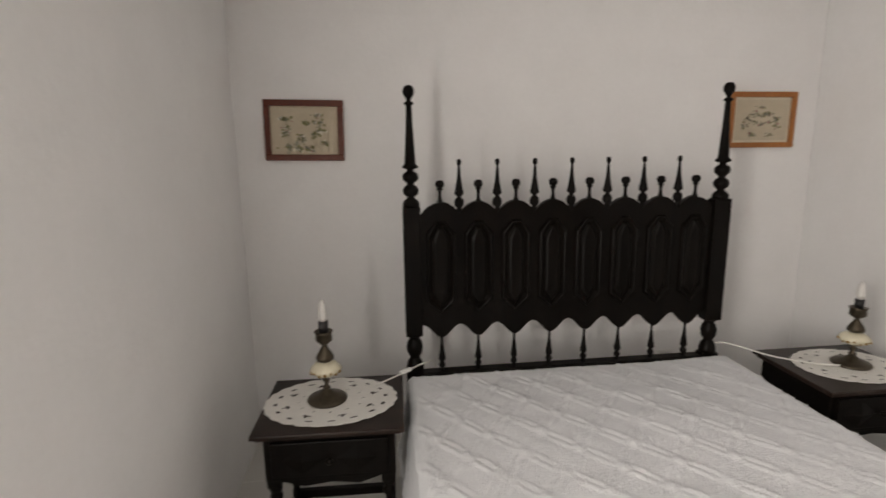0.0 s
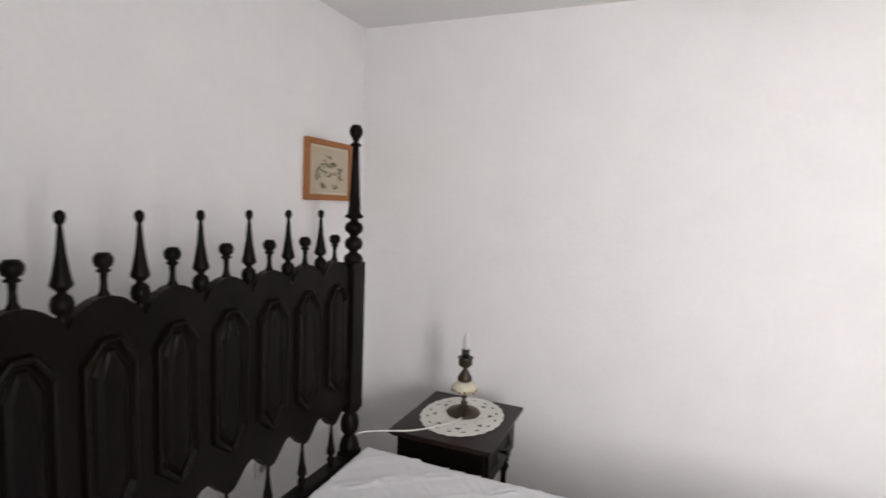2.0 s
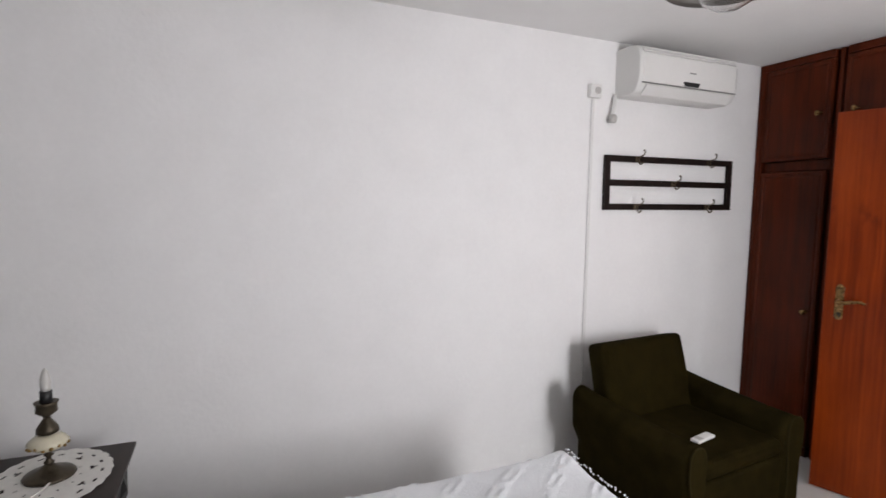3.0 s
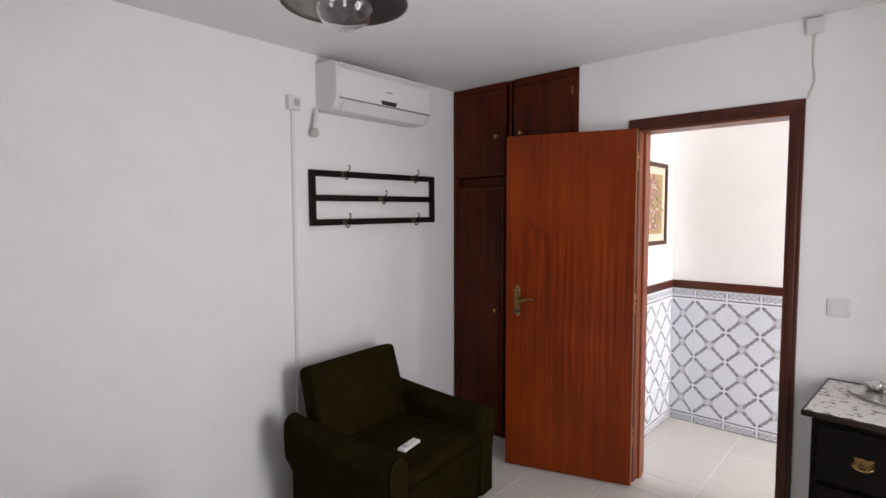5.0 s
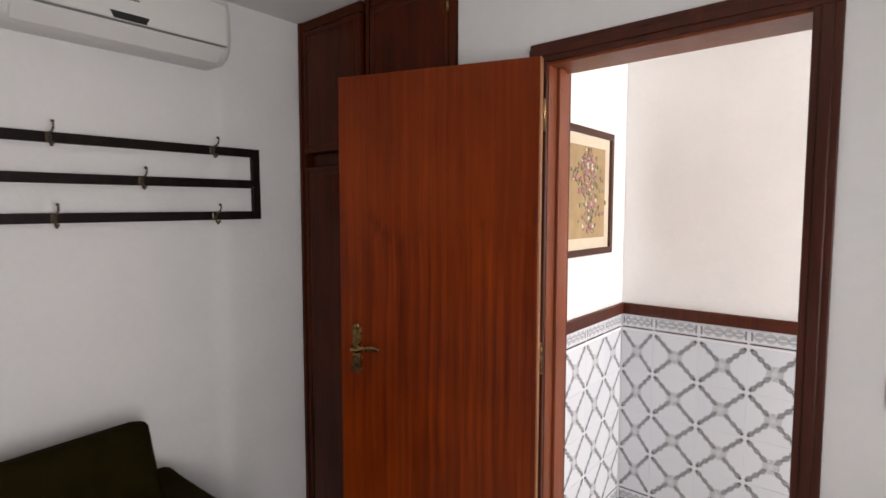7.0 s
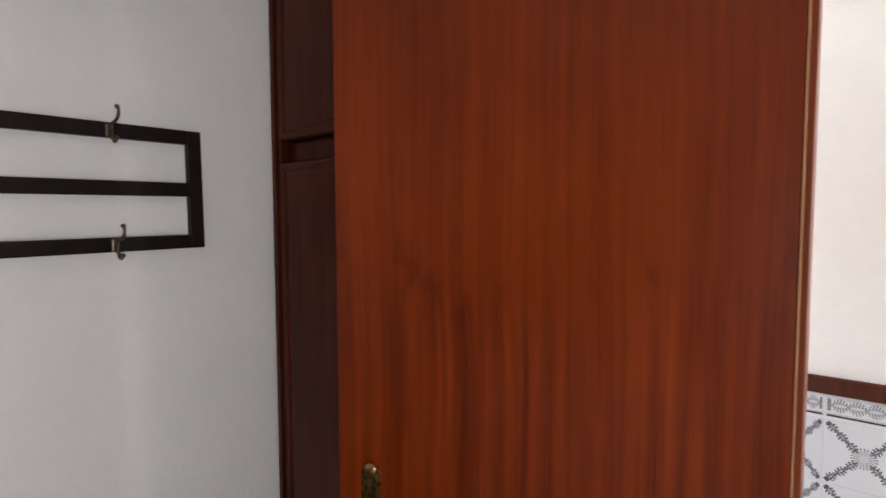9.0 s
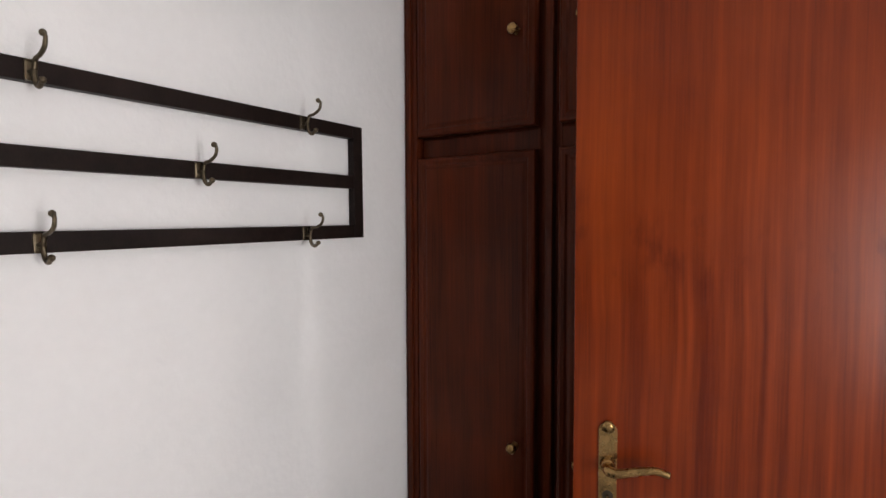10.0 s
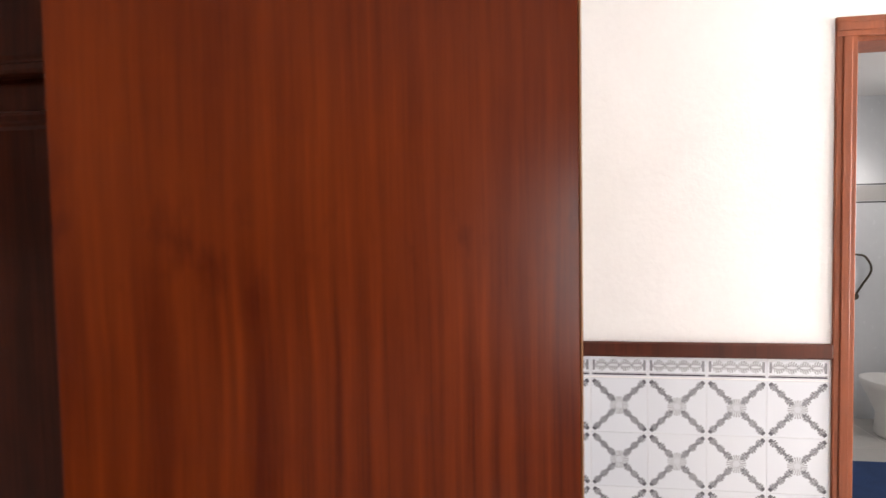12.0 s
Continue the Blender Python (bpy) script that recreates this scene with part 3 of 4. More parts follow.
# ---- nightstands, doilies, lamps ----
def nightstand(m, w=0.265):
    ob = thing("nightstand", "black-stained wooden nightstand with turned legs beside the bed", "nightstand", m, "nightstands")
    d, t = 0.225, zz(0.55)
    bm = boxed(-w, w, -d, d, t - 0.016, t, 0.004)
    box(bm, -w + 0.014, w - 0.014, -d + 0.014, d - 0.014, t - 0.028, t - 0.0162, 0.004)
    part("top", bm, NSTOP, ob, "moulded dark brown tabletop, sheen put into its colour")
    bz = zz(0.352)
    part("body", boxed(-w + 0.035, w - 0.035, -d + 0.04, d - 0.03, bz, t - 0.0285, 0.003), BLACKWOOD, ob)
    part("drawer_front", boxed(-w + 0.06, w - 0.06, -d + 0.024, -d + 0.039, bz + 0.02, t - 0.045, 0.004), BLACKWOOD, ob)
    dz, dh = (bz + t - 0.025) / 2, 0.055
    for cx in (-0.095, 0.095):
        bm = bmesh.new()
        tip = bm.verts.new((cx, -d + 0.010, dz))
        rim = [bm.verts.new((cx + a, -d + 0.0235, dz + b)) for a, b in ((-0.075, 0), (0, -dh), (0.075, 0), (0, dh))]
        for i in range(4):
            bm.faces.new((rim[i], rim[(i + 1) % 4], tip))
        part("carved_diamond", bm, BLACKWOOD, ob)
    part("knob", turned([(0.006, 0), (0.006, 0.010), (0.013, 0.016), (0.013, 0.022), (0.004, 0.028)], 12, pose(0, -d + 0.024, dz, 90)), BLACKWOOD, ob)
    part("apron", prism(bmesh.new(), [(-w + 0.075, bz), (-0.1, bz - 0.03), (0, bz - 0.018), (0.1, bz - 0.03), (w - 0.075, bz)], -d + 0.045, -d + 0.06), BLACKWOOD, ob)
    LEG = [(0.018, 0), (0.022, 0.012), (0.016, 0.03), (0.018, 0.05), (0.018, 0.10), (0.012, 0.115), (0.021, 0.14), (0.024, 0.17), (0.016, 0.21), (0.012, 0.25), (0.014, 0.28), (0.023, 0.30), (0.023, 0.315), (0.014, 0.325), (0.023, 0.335), (0.023, bz - 0.03)]
    for lx in (-w + 0.062, w - 0.062):
        for ly in (-d + 0.066, d - 0.056):
            part("leg", turned(LEG, 14, pose(lx, ly, 0)), BLACKWOOD, ob)
            part("leg_block", boxed(lx - 0.025, lx + 0.025, ly - 0.025, ly + 0.025, bz - 0.031, bz - 0.0005, 0.003), BLACKWOOD, ob)
    for ly in (-d + 0.066, d - 0.056):
        part("stretcher", boxed(-w + 0.078, w - 0.078, ly - 0.012, ly + 0.012, 0.06, 0.10, 0.003), BLACKWOOD, ob)
    return ob


def doily(m, rx, ry):
    ob = thing("doily", "white crocheted oval lace doily under the lamp", "doily", m, "doilies")
    bm, rings, seg = bmesh.new(), 16, 96
    grid = []
    for i in range(rings + 1):
        f = 0.06 + 0.94 * i / rings
        row = []
        for k in range(seg):
            a = 2 * math.pi * k / seg
            scallop = 1 + (0.022 * abs(math.sin(9 * a)) if i == rings else 0)
            row.append(bm.verts.new((rx * f * scallop * math.cos(a), ry * f * scallop * math.sin(a), 0.0035 + 0.0012 * noise.noise(Vector((f * 6, a * 5, 2))))))
        grid.append(row)
    for i in range(rings):
        for k in range(seg):
            ring_hole = i in (13,) and k % 6 in (0, 1)
            ring_hole |= i in (10,) and k % 12 in (3, 4, 5)
            ring_hole |= i in (11,) and k % 12 == 4
            ring_hole |= i in (7,) and k % 8 == 0
            if not ring_hole:
                bm.faces.new((grid[i][k], grid[i][(k + 1) % seg], grid[i + 1][(k + 1) % seg], grid[i + 1][k]))
    bm.faces.new(grid[0])
    edge = bmesh.new()
    for k in range(seg):
        pts = [edge.verts.new(grid[rings][k].co), edge.verts.new(grid[rings][(k + 1) % seg].co)]
        for f in (1.035, 1.0):
            a = 2 * math.pi * ((k + 1) % seg if f > 1.01 else k) / seg
            grow = 1.012 + 0.03 * abs(math.sin(12 * a))
            pts.append(edge.verts.new((rx * grow * math.cos(a), ry * grow * math.sin(a), 0.0038)))
        if k % 4 != 0 or k % 8 == 4:
            edge.faces.new(pts)
    cloth = part("lace_cloth", bm, LACE, ob)
    rim = part("picot_edging", edge, LACE, ob, "scalloped picot edging")
    for lace in (cloth, rim):
        lace.modifiers.new("thread", "SOLIDIFY").thickness = 0.0022
    return ob


def table_lamp(m):
    ob = thing("table_lamp", "bronze and porcelain candlestick lamp on a lace doily", "lamp", m, "bedside lamps")
    part("foot", turned([(0.070, 0), (0.073, 0.006), (0.068, 0.013), (0.050, 0.020), (0.030, 0.028), (0.016, 0.040), (0.012, 0.046)], 28), BRONZE, ob, "domed dark bronze foot")
    part("stem", turned([(0.011, 0.046), (0.015, 0.052), (0.008, 0.060), (0.007, 0.070), (0.014, 0.078), (0.009, 0.086), (0.020, 0.096)], 18), BRONZE, ob)
    part("porcelain_bowl", turned([(0.020, 0.096), (0.040, 0.103), (0.051, 0.113), (0.056, 0.124), (0.050, 0.134), (0.038, 0.145), (0.022, 0.153)], 28), PORCELAIN, ob, "cream porcelain bowl")
    bm = bmesh.new()
    for k in range(16):
        a = 2 * math.pi * k / 16
        bmesh.ops.create_uvsphere(bm, u_segments=8, v_segments=5, radius=0.0055 + 0.0015 * (k % 3 == 0), matrix=Matrix.Translation((0.053 * math.cos(a), 0.053 * math.sin(a), 0.117 + 0.005 * math.sin(k * 2.1))))
    part("gilt_rim", bm, GILT, ob)
    part("leaf_cup", turned([(0.022, 0.153), (0.032, 0.160), (0.031, 0.172), (0.021, 0.190), (0.011, 0.206), (0.009, 0.214)], 12), BRONZE, ob)
    part("drip_cup", turned([(0.010, 0.214), (0.016, 0.220), (0.030, 0.232), (0.029, 0.256), (0.034, 0.266), (0.030, 0.267), (0.016, 0.262)], 16), BRONZE, ob)
    part("lamp_holder", turned([(0.017, 0.262), (0.017, 0.304)], 16), BLACKPL, ob)
    part("candle_bulb", turned([(0.012, 0.304), (0.0148, 0.318), (0.0155, 0.338), (0.0125, 0.358), (0.007, 0.375), (0.002, 0.383)], 16), CANDLE, ob, "white candle-shaped bulb")
    return ob


nightstand(pose(-0.456, -0.812, FZ), 0.254)
nightstand(pose(-2.628, -0.825, FZ, 0, 0, -1.5))
doily(pose(-0.432, -0.815, 0.55), 0.215, 0.175)
doily(pose(-2.640, -0.815, 0.55), 0.245, 0.190)
table_lamp(pose(-0.412, -0.812, 0.5555) @ Matrix.Diagonal((1.05, 1.05, 0.97, 1)))
table_lamp(pose(-2.655, -0.812, 0.5555, 0, 0, 70) @ Matrix.Diagonal((1.05, 1.05, 1.05, 1)))


def lead(name, label, points, switch=None):
    ob = thing(name, label, "cable", pose(*points[0]))
    base = Vector(points[0])
    part("wire", tube(bmesh.new(), [p - base for p in arc(points, 8)], 0.0035), CABLE, ob)
    if switch:
        at, turn = switch
        part("inline_switch", boxed(-0.032, 0.032, -0.010, 0.010, -0.008, 0.008, 0.006, 3, m=Matrix.Translation(Vector(at) - base) @ pose(0, 0, 0, 0, 0, turn)), PLASTIC, ob, "white inline cord switch")
    return ob


lead("lamp_cord", "white cord from the bedside lamp to the headboard", [(-0.465, -0.835, 0.563), (-0.56, -0.80, 0.562), (-0.69, -0.70, 0.563), (-0.78, -0.585, 0.572), (-0.845, -0.525, 0.572), (-0.89, -0.47, 0.50), (-0.90, -0.40, 0.25)])
lead("lamp_cord", "white cord with inline switch from the bedside lamp", [(-2.47, -0.72, 0.5615), (-2.43, -0.69, 0.5615), (-2.37, -0.645, 0.565), (-2.31, -0.60, 0.572), (-2.25, -0.555, 0.572), (-2.20, -0.48, 0.52), (-2.18, -0.40, 0.2)], ((-2.345, -0.625, 0.571), 38))


# ---- framed pictures on the north wall ----
def picture(name, label, m, w, h, rim, wood_mat, mats, seed, spray, spots):
    """Faces -y; local origin in the middle of its back."""
    ob = thing(name, label, "picture", m)
    bars = [(-w / 2, w / 2, h / 2 - rim, h / 2), (-w / 2, w / 2, -h / 2, -h / 2 + rim), (-w / 2, -w / 2 + rim, -h / 2 + rim, h / 2 - rim), (w / 2 - rim, w / 2, -h / 2 + rim, h / 2 - rim)]
    for x0, x1, z0, z1 in bars:
        part("frame_bar", boxed(x0, x1, -0.022, 0, z0, z1, 0.003), wood_mat, ob)
    iw, ih = w / 2 - rim, h / 2 - rim
    inset = 0.0
    for mat, margin in mats:
        part("mount", boxed(-iw + margin, iw - margin, -0.009 - inset, -0.002, -ih + margin, ih - margin), mat, ob)
        inset += 0.0012
    rng = random.Random(seed)
    for mat, count, size in spray:
        bm = bmesh.new()
        for k in range(count):
            fx, fz, fs = rng.choice(spots)
            cx, cz = iw * (fx + rng.gauss(0, fs)), ih * (fz + rng.gauss(0, fs))
            s, q = size * rng.uniform(0.5, 1.2), rng.uniform(0, 3.1)
            pts = [(cx + s * math.cos(q + b) * (1 if i % 2 else 0.55), cz + s * math.sin(q + b) * (1 if i % 2 else 0.55)) for i, b in enumerate([j * math.pi / 4 for j in range(8)])]
            prism(bm, pts, -0.0105 - inset - 0.0002 * (k % 5), -0.008)
        tagged(part("embroidery", bm, mat, ob), kind="stuff")
    return ob


GARDEN = [(-0.55, 0.45, 0.07), (-0.52, 0.1, 0.06), (-0.58, -0.15, 0.06), (-0.15, -0.3, 0.08), (-0.5, -0.72, 0.09), (-0.2, -0.75, 0.09), (0.05, 0.35, 0.06), (0.45, 0.6, 0.07), (0.45, 0.3, 0.08), (0.5, -0.05, 0.08), (0.35, -0.15, 0.08), (0.15, -0.8, 0.07), (0.62, -0.5, 0.06)]
SPRAY = [(0.0, 0.55, 0.07), (0.0, 0.2, 0.07), (-0.25, 0.3, 0.08), (0.25, 0.3, 0.08), (-0.5, 0.05, 0.07), (0.5, 0.05, 0.07), (-0.55, -0.25, 0.06), (0.55, -0.25, 0.06), (-0.25, -0.1, 0.07), (0.25, -0.1, 0.07), (0.0, -0.2, 0.06), (-0.3, -0.65, 0.07), (0.3, -0.65, 0.07)]
BOUQUET = [(0, 0, 0.3), (-0.2, 0.3, 0.2), (0.2, 0.3, 0.2), (0.1, -0.35, 0.2), (-0.1, 0.55, 0.12)]
picture("picture", "embroidered flower picture in a red-brown wooden frame", pose(-2.786, -0.001, 1.60, 0, 1.0, 0), 0.385, 0.294, 0.030, FRAMERED, [(LINEN, 0)], 3,
        [(GREEN, 110, 0.008), (DULLBLUE, 90, 0.009), (ROSE, 14, 0.006), (WHITETH, 26, 0.011)], GARDEN)
picture("picture", "flower spray picture in an orange-brown wooden frame", pose(-0.334, -0.001, 1.633, 0, 0.3, 0), 0.392, 0.297, 0.028, FRAMEORANGE, [(CREAM, 0), (LINEN, 0.012)], 8,
        [(DULLBLUE, 90, 0.0065), (GREEN, 40, 0.006), (ROSE, 16, 0.006)], SPRAY)
sock = thing("wall_socket", "white wall socket low behind the headboard", "socket", pose(-0.80, 0, 0.285))
part("plate", boxed(-0.04, 0.04, -0.009, 0, -0.04, 0.04, 0.004), PLASTIC, sock)
# flat grey disc; the shade of the socket's hollow is in its colour
part("recess_shade", turned([(0.019, 0), (0.019, 0.002)], 18, pose(0, -0.009, 0, 90)), SOCKETH, sock)

# ---- east wall: air conditioner, coat rack, wiring ----
ac = thing("air_conditioner", "white wall-mounted split air conditioner near the ceiling", "air conditioner", pose(0, -3.83, 2.115))
prof = [(0, 0.0), (-0.12, -0.004), (-0.165, 0.012), (-0.188, 0.045), (-0.197, 0.09), (-0.197, 0.19), (-0.185, 0.235), (-0.15, 0.262), (-0.10, 0.268), (0, 0.268)]
bm = bmesh.new()
ends = []
for y, s in ((-0.374, 0.92), (-0.366, 0.975), (-0.350, 1.0), (0.358, 1.0), (0.369, 0.985), (0.374, 0.955)):
    ends.append([bm.verts.new((x * s, y, 0.134 + (z - 0.134) * s)) for x, z in prof])
for a, b in zip(ends, ends[1:]):
    for i in range(len(prof)):
        bm.faces.new((a[i], a[(i + 1) % len(prof)], b[(i + 1) % len(prof)], b[i])).smooth = True
bm.faces.new(ends[0]), bm.faces.new(ends[-1])
bmesh.ops.recalc_face_normals(bm, faces=bm.faces[:])
part("casing", bm, PLASTIC, ac)
part("front_panel", boxed(-0.2005, -0.190, -0.349, 0.357, 0.060, 0.212, 0.003), PLASTIC, ac, "flat white front cover")
part("lower_flap", boxed(-0.004, 0.004, -0.33, 0.33, -0.034, 0.034, 0.003, m=pose(-0.180, 0, 0.022, 0, -40, 0)), PLASTIC, ac)
part("display", prism(bmesh.new(), [(-0.062, 0.086), (-0.050, 0.062), (0.052, 0.062), (0.064, 0.086)], 0.1985, 0.2035, pose(0, 0, 0, 0, 0, 90)), BLACKPL, ac, "small dark display window")
part("badge", boxed(-0.2022, -0.2, -0.03, 0.02, 0.134, 0.140), SOCKETH, ac)
part("seam", boxed(-0.2012, -0.19, -0.349, 0.357, 0.0545, 0.0585), SOCKETH, ac)
for z in (0.222, 0.238):
    part("intake_slat", boxed(-0.199 + (z - 0.222) * 0.55, -0.180, -0.346, 0.354, z, z + 0.009, 0.002), PLASTIC, ac)

rack = thing("coat_rack", "dark brown wooden coat rack with brass hooks", "coat rack", pose(0, -3.903, 1.637, -0.55, 0, 0))
RL, RH, RB = 0.509, 0.158, 0.036
for name, z in (("top_rail", RH - RB / 2), ("middle_rail", 0.0), ("bottom_rail", -RH + RB / 2)):
    part(name, boxed(-0.026, -0.004, -RL + RB, RL - RB, z - RB / 2, z + RB / 2, 0.002), RACKW, rack)
for y in (-RL + RB / 2, RL - RB / 2):
    part("upright", boxed(-0.0265, -0.0035, y - RB / 2, y + RB / 2, -RH, RH, 0.002), RACKW, rack)
hook = None
for y, z in ((-0.285, RH - RB / 2), (0.285, RH - RB / 2), (0.0, 0.0), (-0.285, -RH + RB / 2), (0.285, -RH + RB / 2)):
    bm = boxed(-0.029, -0.0262, y - 0.008, y + 0.008, z - 0.018, z + 0.016, 0.004)
    tube(bm, arc([(-0.029, y, z - 0.004), (-0.046, y, z - 0.004), (-0.053, y, z + 0.012), (-0.072, y, z + 0.016), (-0.090, y, z + 0.026), (-0.094, y, z + 0.041), (-0.088, y, z + 0.047)], 6), [0.0042 - 0.00003 * k for k in range(37)])
    tube(bm, arc([(-0.046, y, z - 0.004), (-0.050, y, z - 0.024), (-0.062, y, z - 0.032), (-0.074, y, z - 0.026)], 6), 0.0042)
    for q in ((-0.086, y, z + 0.047), (-0.076, y, z - 0.024)):
        bmesh.ops.create_uvsphere(bm, u_segments=10, v_segments=7, radius=0.0058, matrix=Matrix.Translation(q))
    part("hook", bm, HOOKM, rack, "tarnished brass double coat hook")

conduit = thing("cable_trunking", "white painted cable trunking with a socket", "cable trunking", pose(0, -3.30, FZ))
part("trunk", boxed(-0.012, 0, -0.010, 0.010, 0.0, zz(2.10), 0.004), TRUNK, conduit, "thin off-white cable trunk")
part("socket_box", boxed(-0.038, 0, -0.038, 0.038, zz(2.10), zz(2.175), 0.007, 3), PLASTIC, conduit, "white surface socket")
part("socket_face", turned([(0.020, 0), (0.020, 0.003), (0.016, 0.003)], 18, pose(-0.038, -0.008, zz(2.14), 0, -90)), GREYPL, conduit)
plug = thing("hose_end", "white drain hose end beside the air conditioner", "hose", pose(-0.02, -3.427, 1.985))
part("hose", tube(bmesh.new(), [p for p in arc([(0.005, -0.02, 0.145), (-0.01, -0.005, 0.09), (-0.012, 0.004, 0.05), (-0.01, 0.004, 0.02)], 6)], 0.012), PLASTIC, plug)
part("cap", turned([(0.019, -0.014), (0.025, 0.0), (0.025, 0.022), (0.016, 0.032)], 16, pose(-0.01, 0.004, 0)), GREYPL, plug)


# ---- armchair and remote control ----
chair = thing("armchair", "dark olive velvet armchair against the white wall", "armchair", pose(-0.505, -3.505, FZ, 0, 0, 6))
part("seat_base", boxed(-0.375, 0.27, -0.325, 0.292, 0.04, 0.33, 0.02, 3), VELVET, chair)
part("seat_cushion", boxed(-0.383, 0.17, -0.325, 0.288, 0.325, 0.415, 0.045, 5), VELVET, chair)
bm = boxed(-0.065, 0.065, -0.368, 0.290, 0.0, 0.462, 0.03, 4)
for v in bm.verts:
    v.co.y *= 1.0 - 0.04 * (v.co.z / 0.46)
bmesh.ops.transform(bm, matrix=pose(0.185, 0, 0.335, 0, 15, 0), verts=bm.verts)
part("backrest", bm, VELVET, chair)
for s in (-1, 1):
    far, thick = (0.036, 1.22) if s < 0 else (0.0, 1.0)

    def side(y):
        return s * ((y - 0.30) * thick + 0.30 + far)

    bm = bmesh.new()
    rows, n = [], 16
    for k in range(n + 1):
        f = k / n
        x = -0.385 + 0.69 * f
        topz = 0.515 + 0.055 * f * f
        wide = 0.056 + 0.018 * math.sin(math.pi * min(1, f * 1.1))
        mid = 0.345 + 0.014 * f
        row = [bm.verts.new((x, side(0.385 - 0.02 * f), 0.04)), bm.verts.new((x, side(0.385 - 0.02 * f), 0.27)), bm.verts.new((x, side(mid + wide * 0.9), 0.36))]
        for q in range(11):
            a = math.pi * q / 10
            row.append(bm.verts.new((x, side(mid + wide * math.cos(a)), topz - 0.065 + 0.065 * math.sin(a))))
        row.append(bm.verts.new((x, side(mid - wide * 0.9), 0.30)))
        row.append(bm.verts.new((x, side(0.300), 0.04)))
        rows.append(row)
    for a, b in zip(rows, rows[1:]):
        for i in range(len(a)):
            bm.faces.new((a[i], a[(i + 1) % len(a)], b[(i + 1) % len(a)], b[i])).smooth = True
    bm.faces.new(rows[0]), bm.faces.new(rows[-1])
    bmesh.ops.recalc_face_normals(bm, faces=bm.faces[:])
    part("armrest", bm, VELVET, chair)
    front = [Vector((-0.389, side(y), z)) for y, z in ((0.306, 0.048), (0.306, 0.26), (0.299, 0.34), (0.297, 0.45), (0.308, 0.488), (0.328, 0.508), (0.348, 0.512), (0.370, 0.506), (0.390, 0.486), (0.398, 0.45), (0.394, 0.36), (0.380, 0.27), (0.380, 0.048))]
    part("arm_piping", tube(bmesh.new(), arc(front, 5), 0.0055), PIPING, chair)
    bm = bmesh.new()
    poly = [bm.verts.new((-0.394, p.y, p.z)) for p in front]
    back = [bm.verts.new((-0.380, p.y, p.z)) for p in front]
    bm.faces.new(poly)
    for i in range(len(poly)):
        bm.faces.new((poly[i], back[i], back[(i + 1) % len(poly)], poly[(i + 1) % len(poly)]))
    bmesh.ops.recalc_face_normals(bm, faces=bm.faces[:])
    part("arm_front", bm, VELVET, chair)
for fx in (-0.33, 0.24):
    for fy in (-0.36, 0.32):
        part("foot", turned([(0.018, 0), (0.026, 0.04)], 10, pose(fx, fy, 0)), BLACKWOOD, chair)
remote = thing("remote_control", "white remote control lying on the armchair seat", "remote control", pose(-0.715, -3.472, 0.386, 0, 0, 12))
part("casing", boxed(-0.024, 0.024, -0.070, 0.070, 0, 0.016, 0.006, 3), PLASTIC, remote)
part("screen", boxed(-0.016, 0.016, 0.020, 0.055, 0.0155, 0.0168), GREYPL, remote)


# ---- built-in wardrobe ----
ward = thing("wardrobe", "dark mahogany built-in wardrobe with panelled doors", "wardrobe", pose(-0.498, YS, FZ))
WT = zz(CZ) - 0.004
part("carcass", boxed(-0.49, 0.494, -0.60, -0.03, 0.0, WT), DARKMAHOG, ward)
for x0, x1, y1 in ((0.445, 0.494, 0.012), (-0.494, -0.464, 0.012), (-0.032, 0.032, -0.024), (-0.012, 0.012, 0.002)):
    part("stile", boxed(x0, x1, -0.028, y1, 0.0, WT, 0.003), DARKMAHOG, ward)
part("outer_bead", boxed(0.462, 0.478, 0.0125, 0.020, 0.0, WT, 0.003), DARKMAHOG, ward)
for z0, z1, y1 in ((0.0, 0.06, 0.010), (zz(1.735), zz(1.795), -0.020), (WT - 0.045, WT, 0.010)):
    for x0, x1 in ((-0.4635, -0.0325), (0.0325, 0.4445)):
        part("rail", boxed(x0, x1, -0.028, y1, z0, z1, 0.003), DARKMAHOG, ward)


def panel_door(x0, x1, z0, z1, knob_x, knob_z):
    bm = bmesh.new()
    loops = []
    for inset, y in ((0.0, -0.010), (0.0, 0.012), (0.003, 0.017), (0.010, 0.019), (0.020, 0.018), (0.025, 0.014), (0.030, 0.014), (0.038, 0.017)):
        loops.append([bm.verts.new((x, y, z)) for x, z in ((x0 + inset, z0 + inset), (x1 - inset, z0 + inset), (x1 - inset, z1 - inset), (x0 + inset, z1 - inset))])
    for a, b in zip(loops, loops[1:]):
        for i in range(4):
            bm.faces.new((a[i], a[(i + 1) % 4], b[(i + 1) % 4], b[i]))
    bm.faces.new(loops[-1]), bm.faces.new(loops[0][::-1])
    bmesh.ops.recalc_face_normals(bm, faces=bm.faces[:])
    door = part("door", bm, DARKMAHOG, ward)
    part("knob", turned([(0.012, 0), (0.012, 0.003), (0.006, 0.007), (0.006, 0.014), (0.014, 0.020), (0.0165, 0.027), (0.013, 0.034), (0.003, 0.037)], 18, pose(knob_x, 0.018, knob_z, -90)), BRASS, door, "round brass knob")
    return door


for x0, x1, kx in ((0.034, 0.441, 0.092), (-0.460, -0.034, -0.104)):
    panel_door(x0, x1, zz(1.799), WT - 0.049, kx, zz(2.066))
    panel_door(x0, x1, 0.064, zz(1.731), kx, zz(0.872))
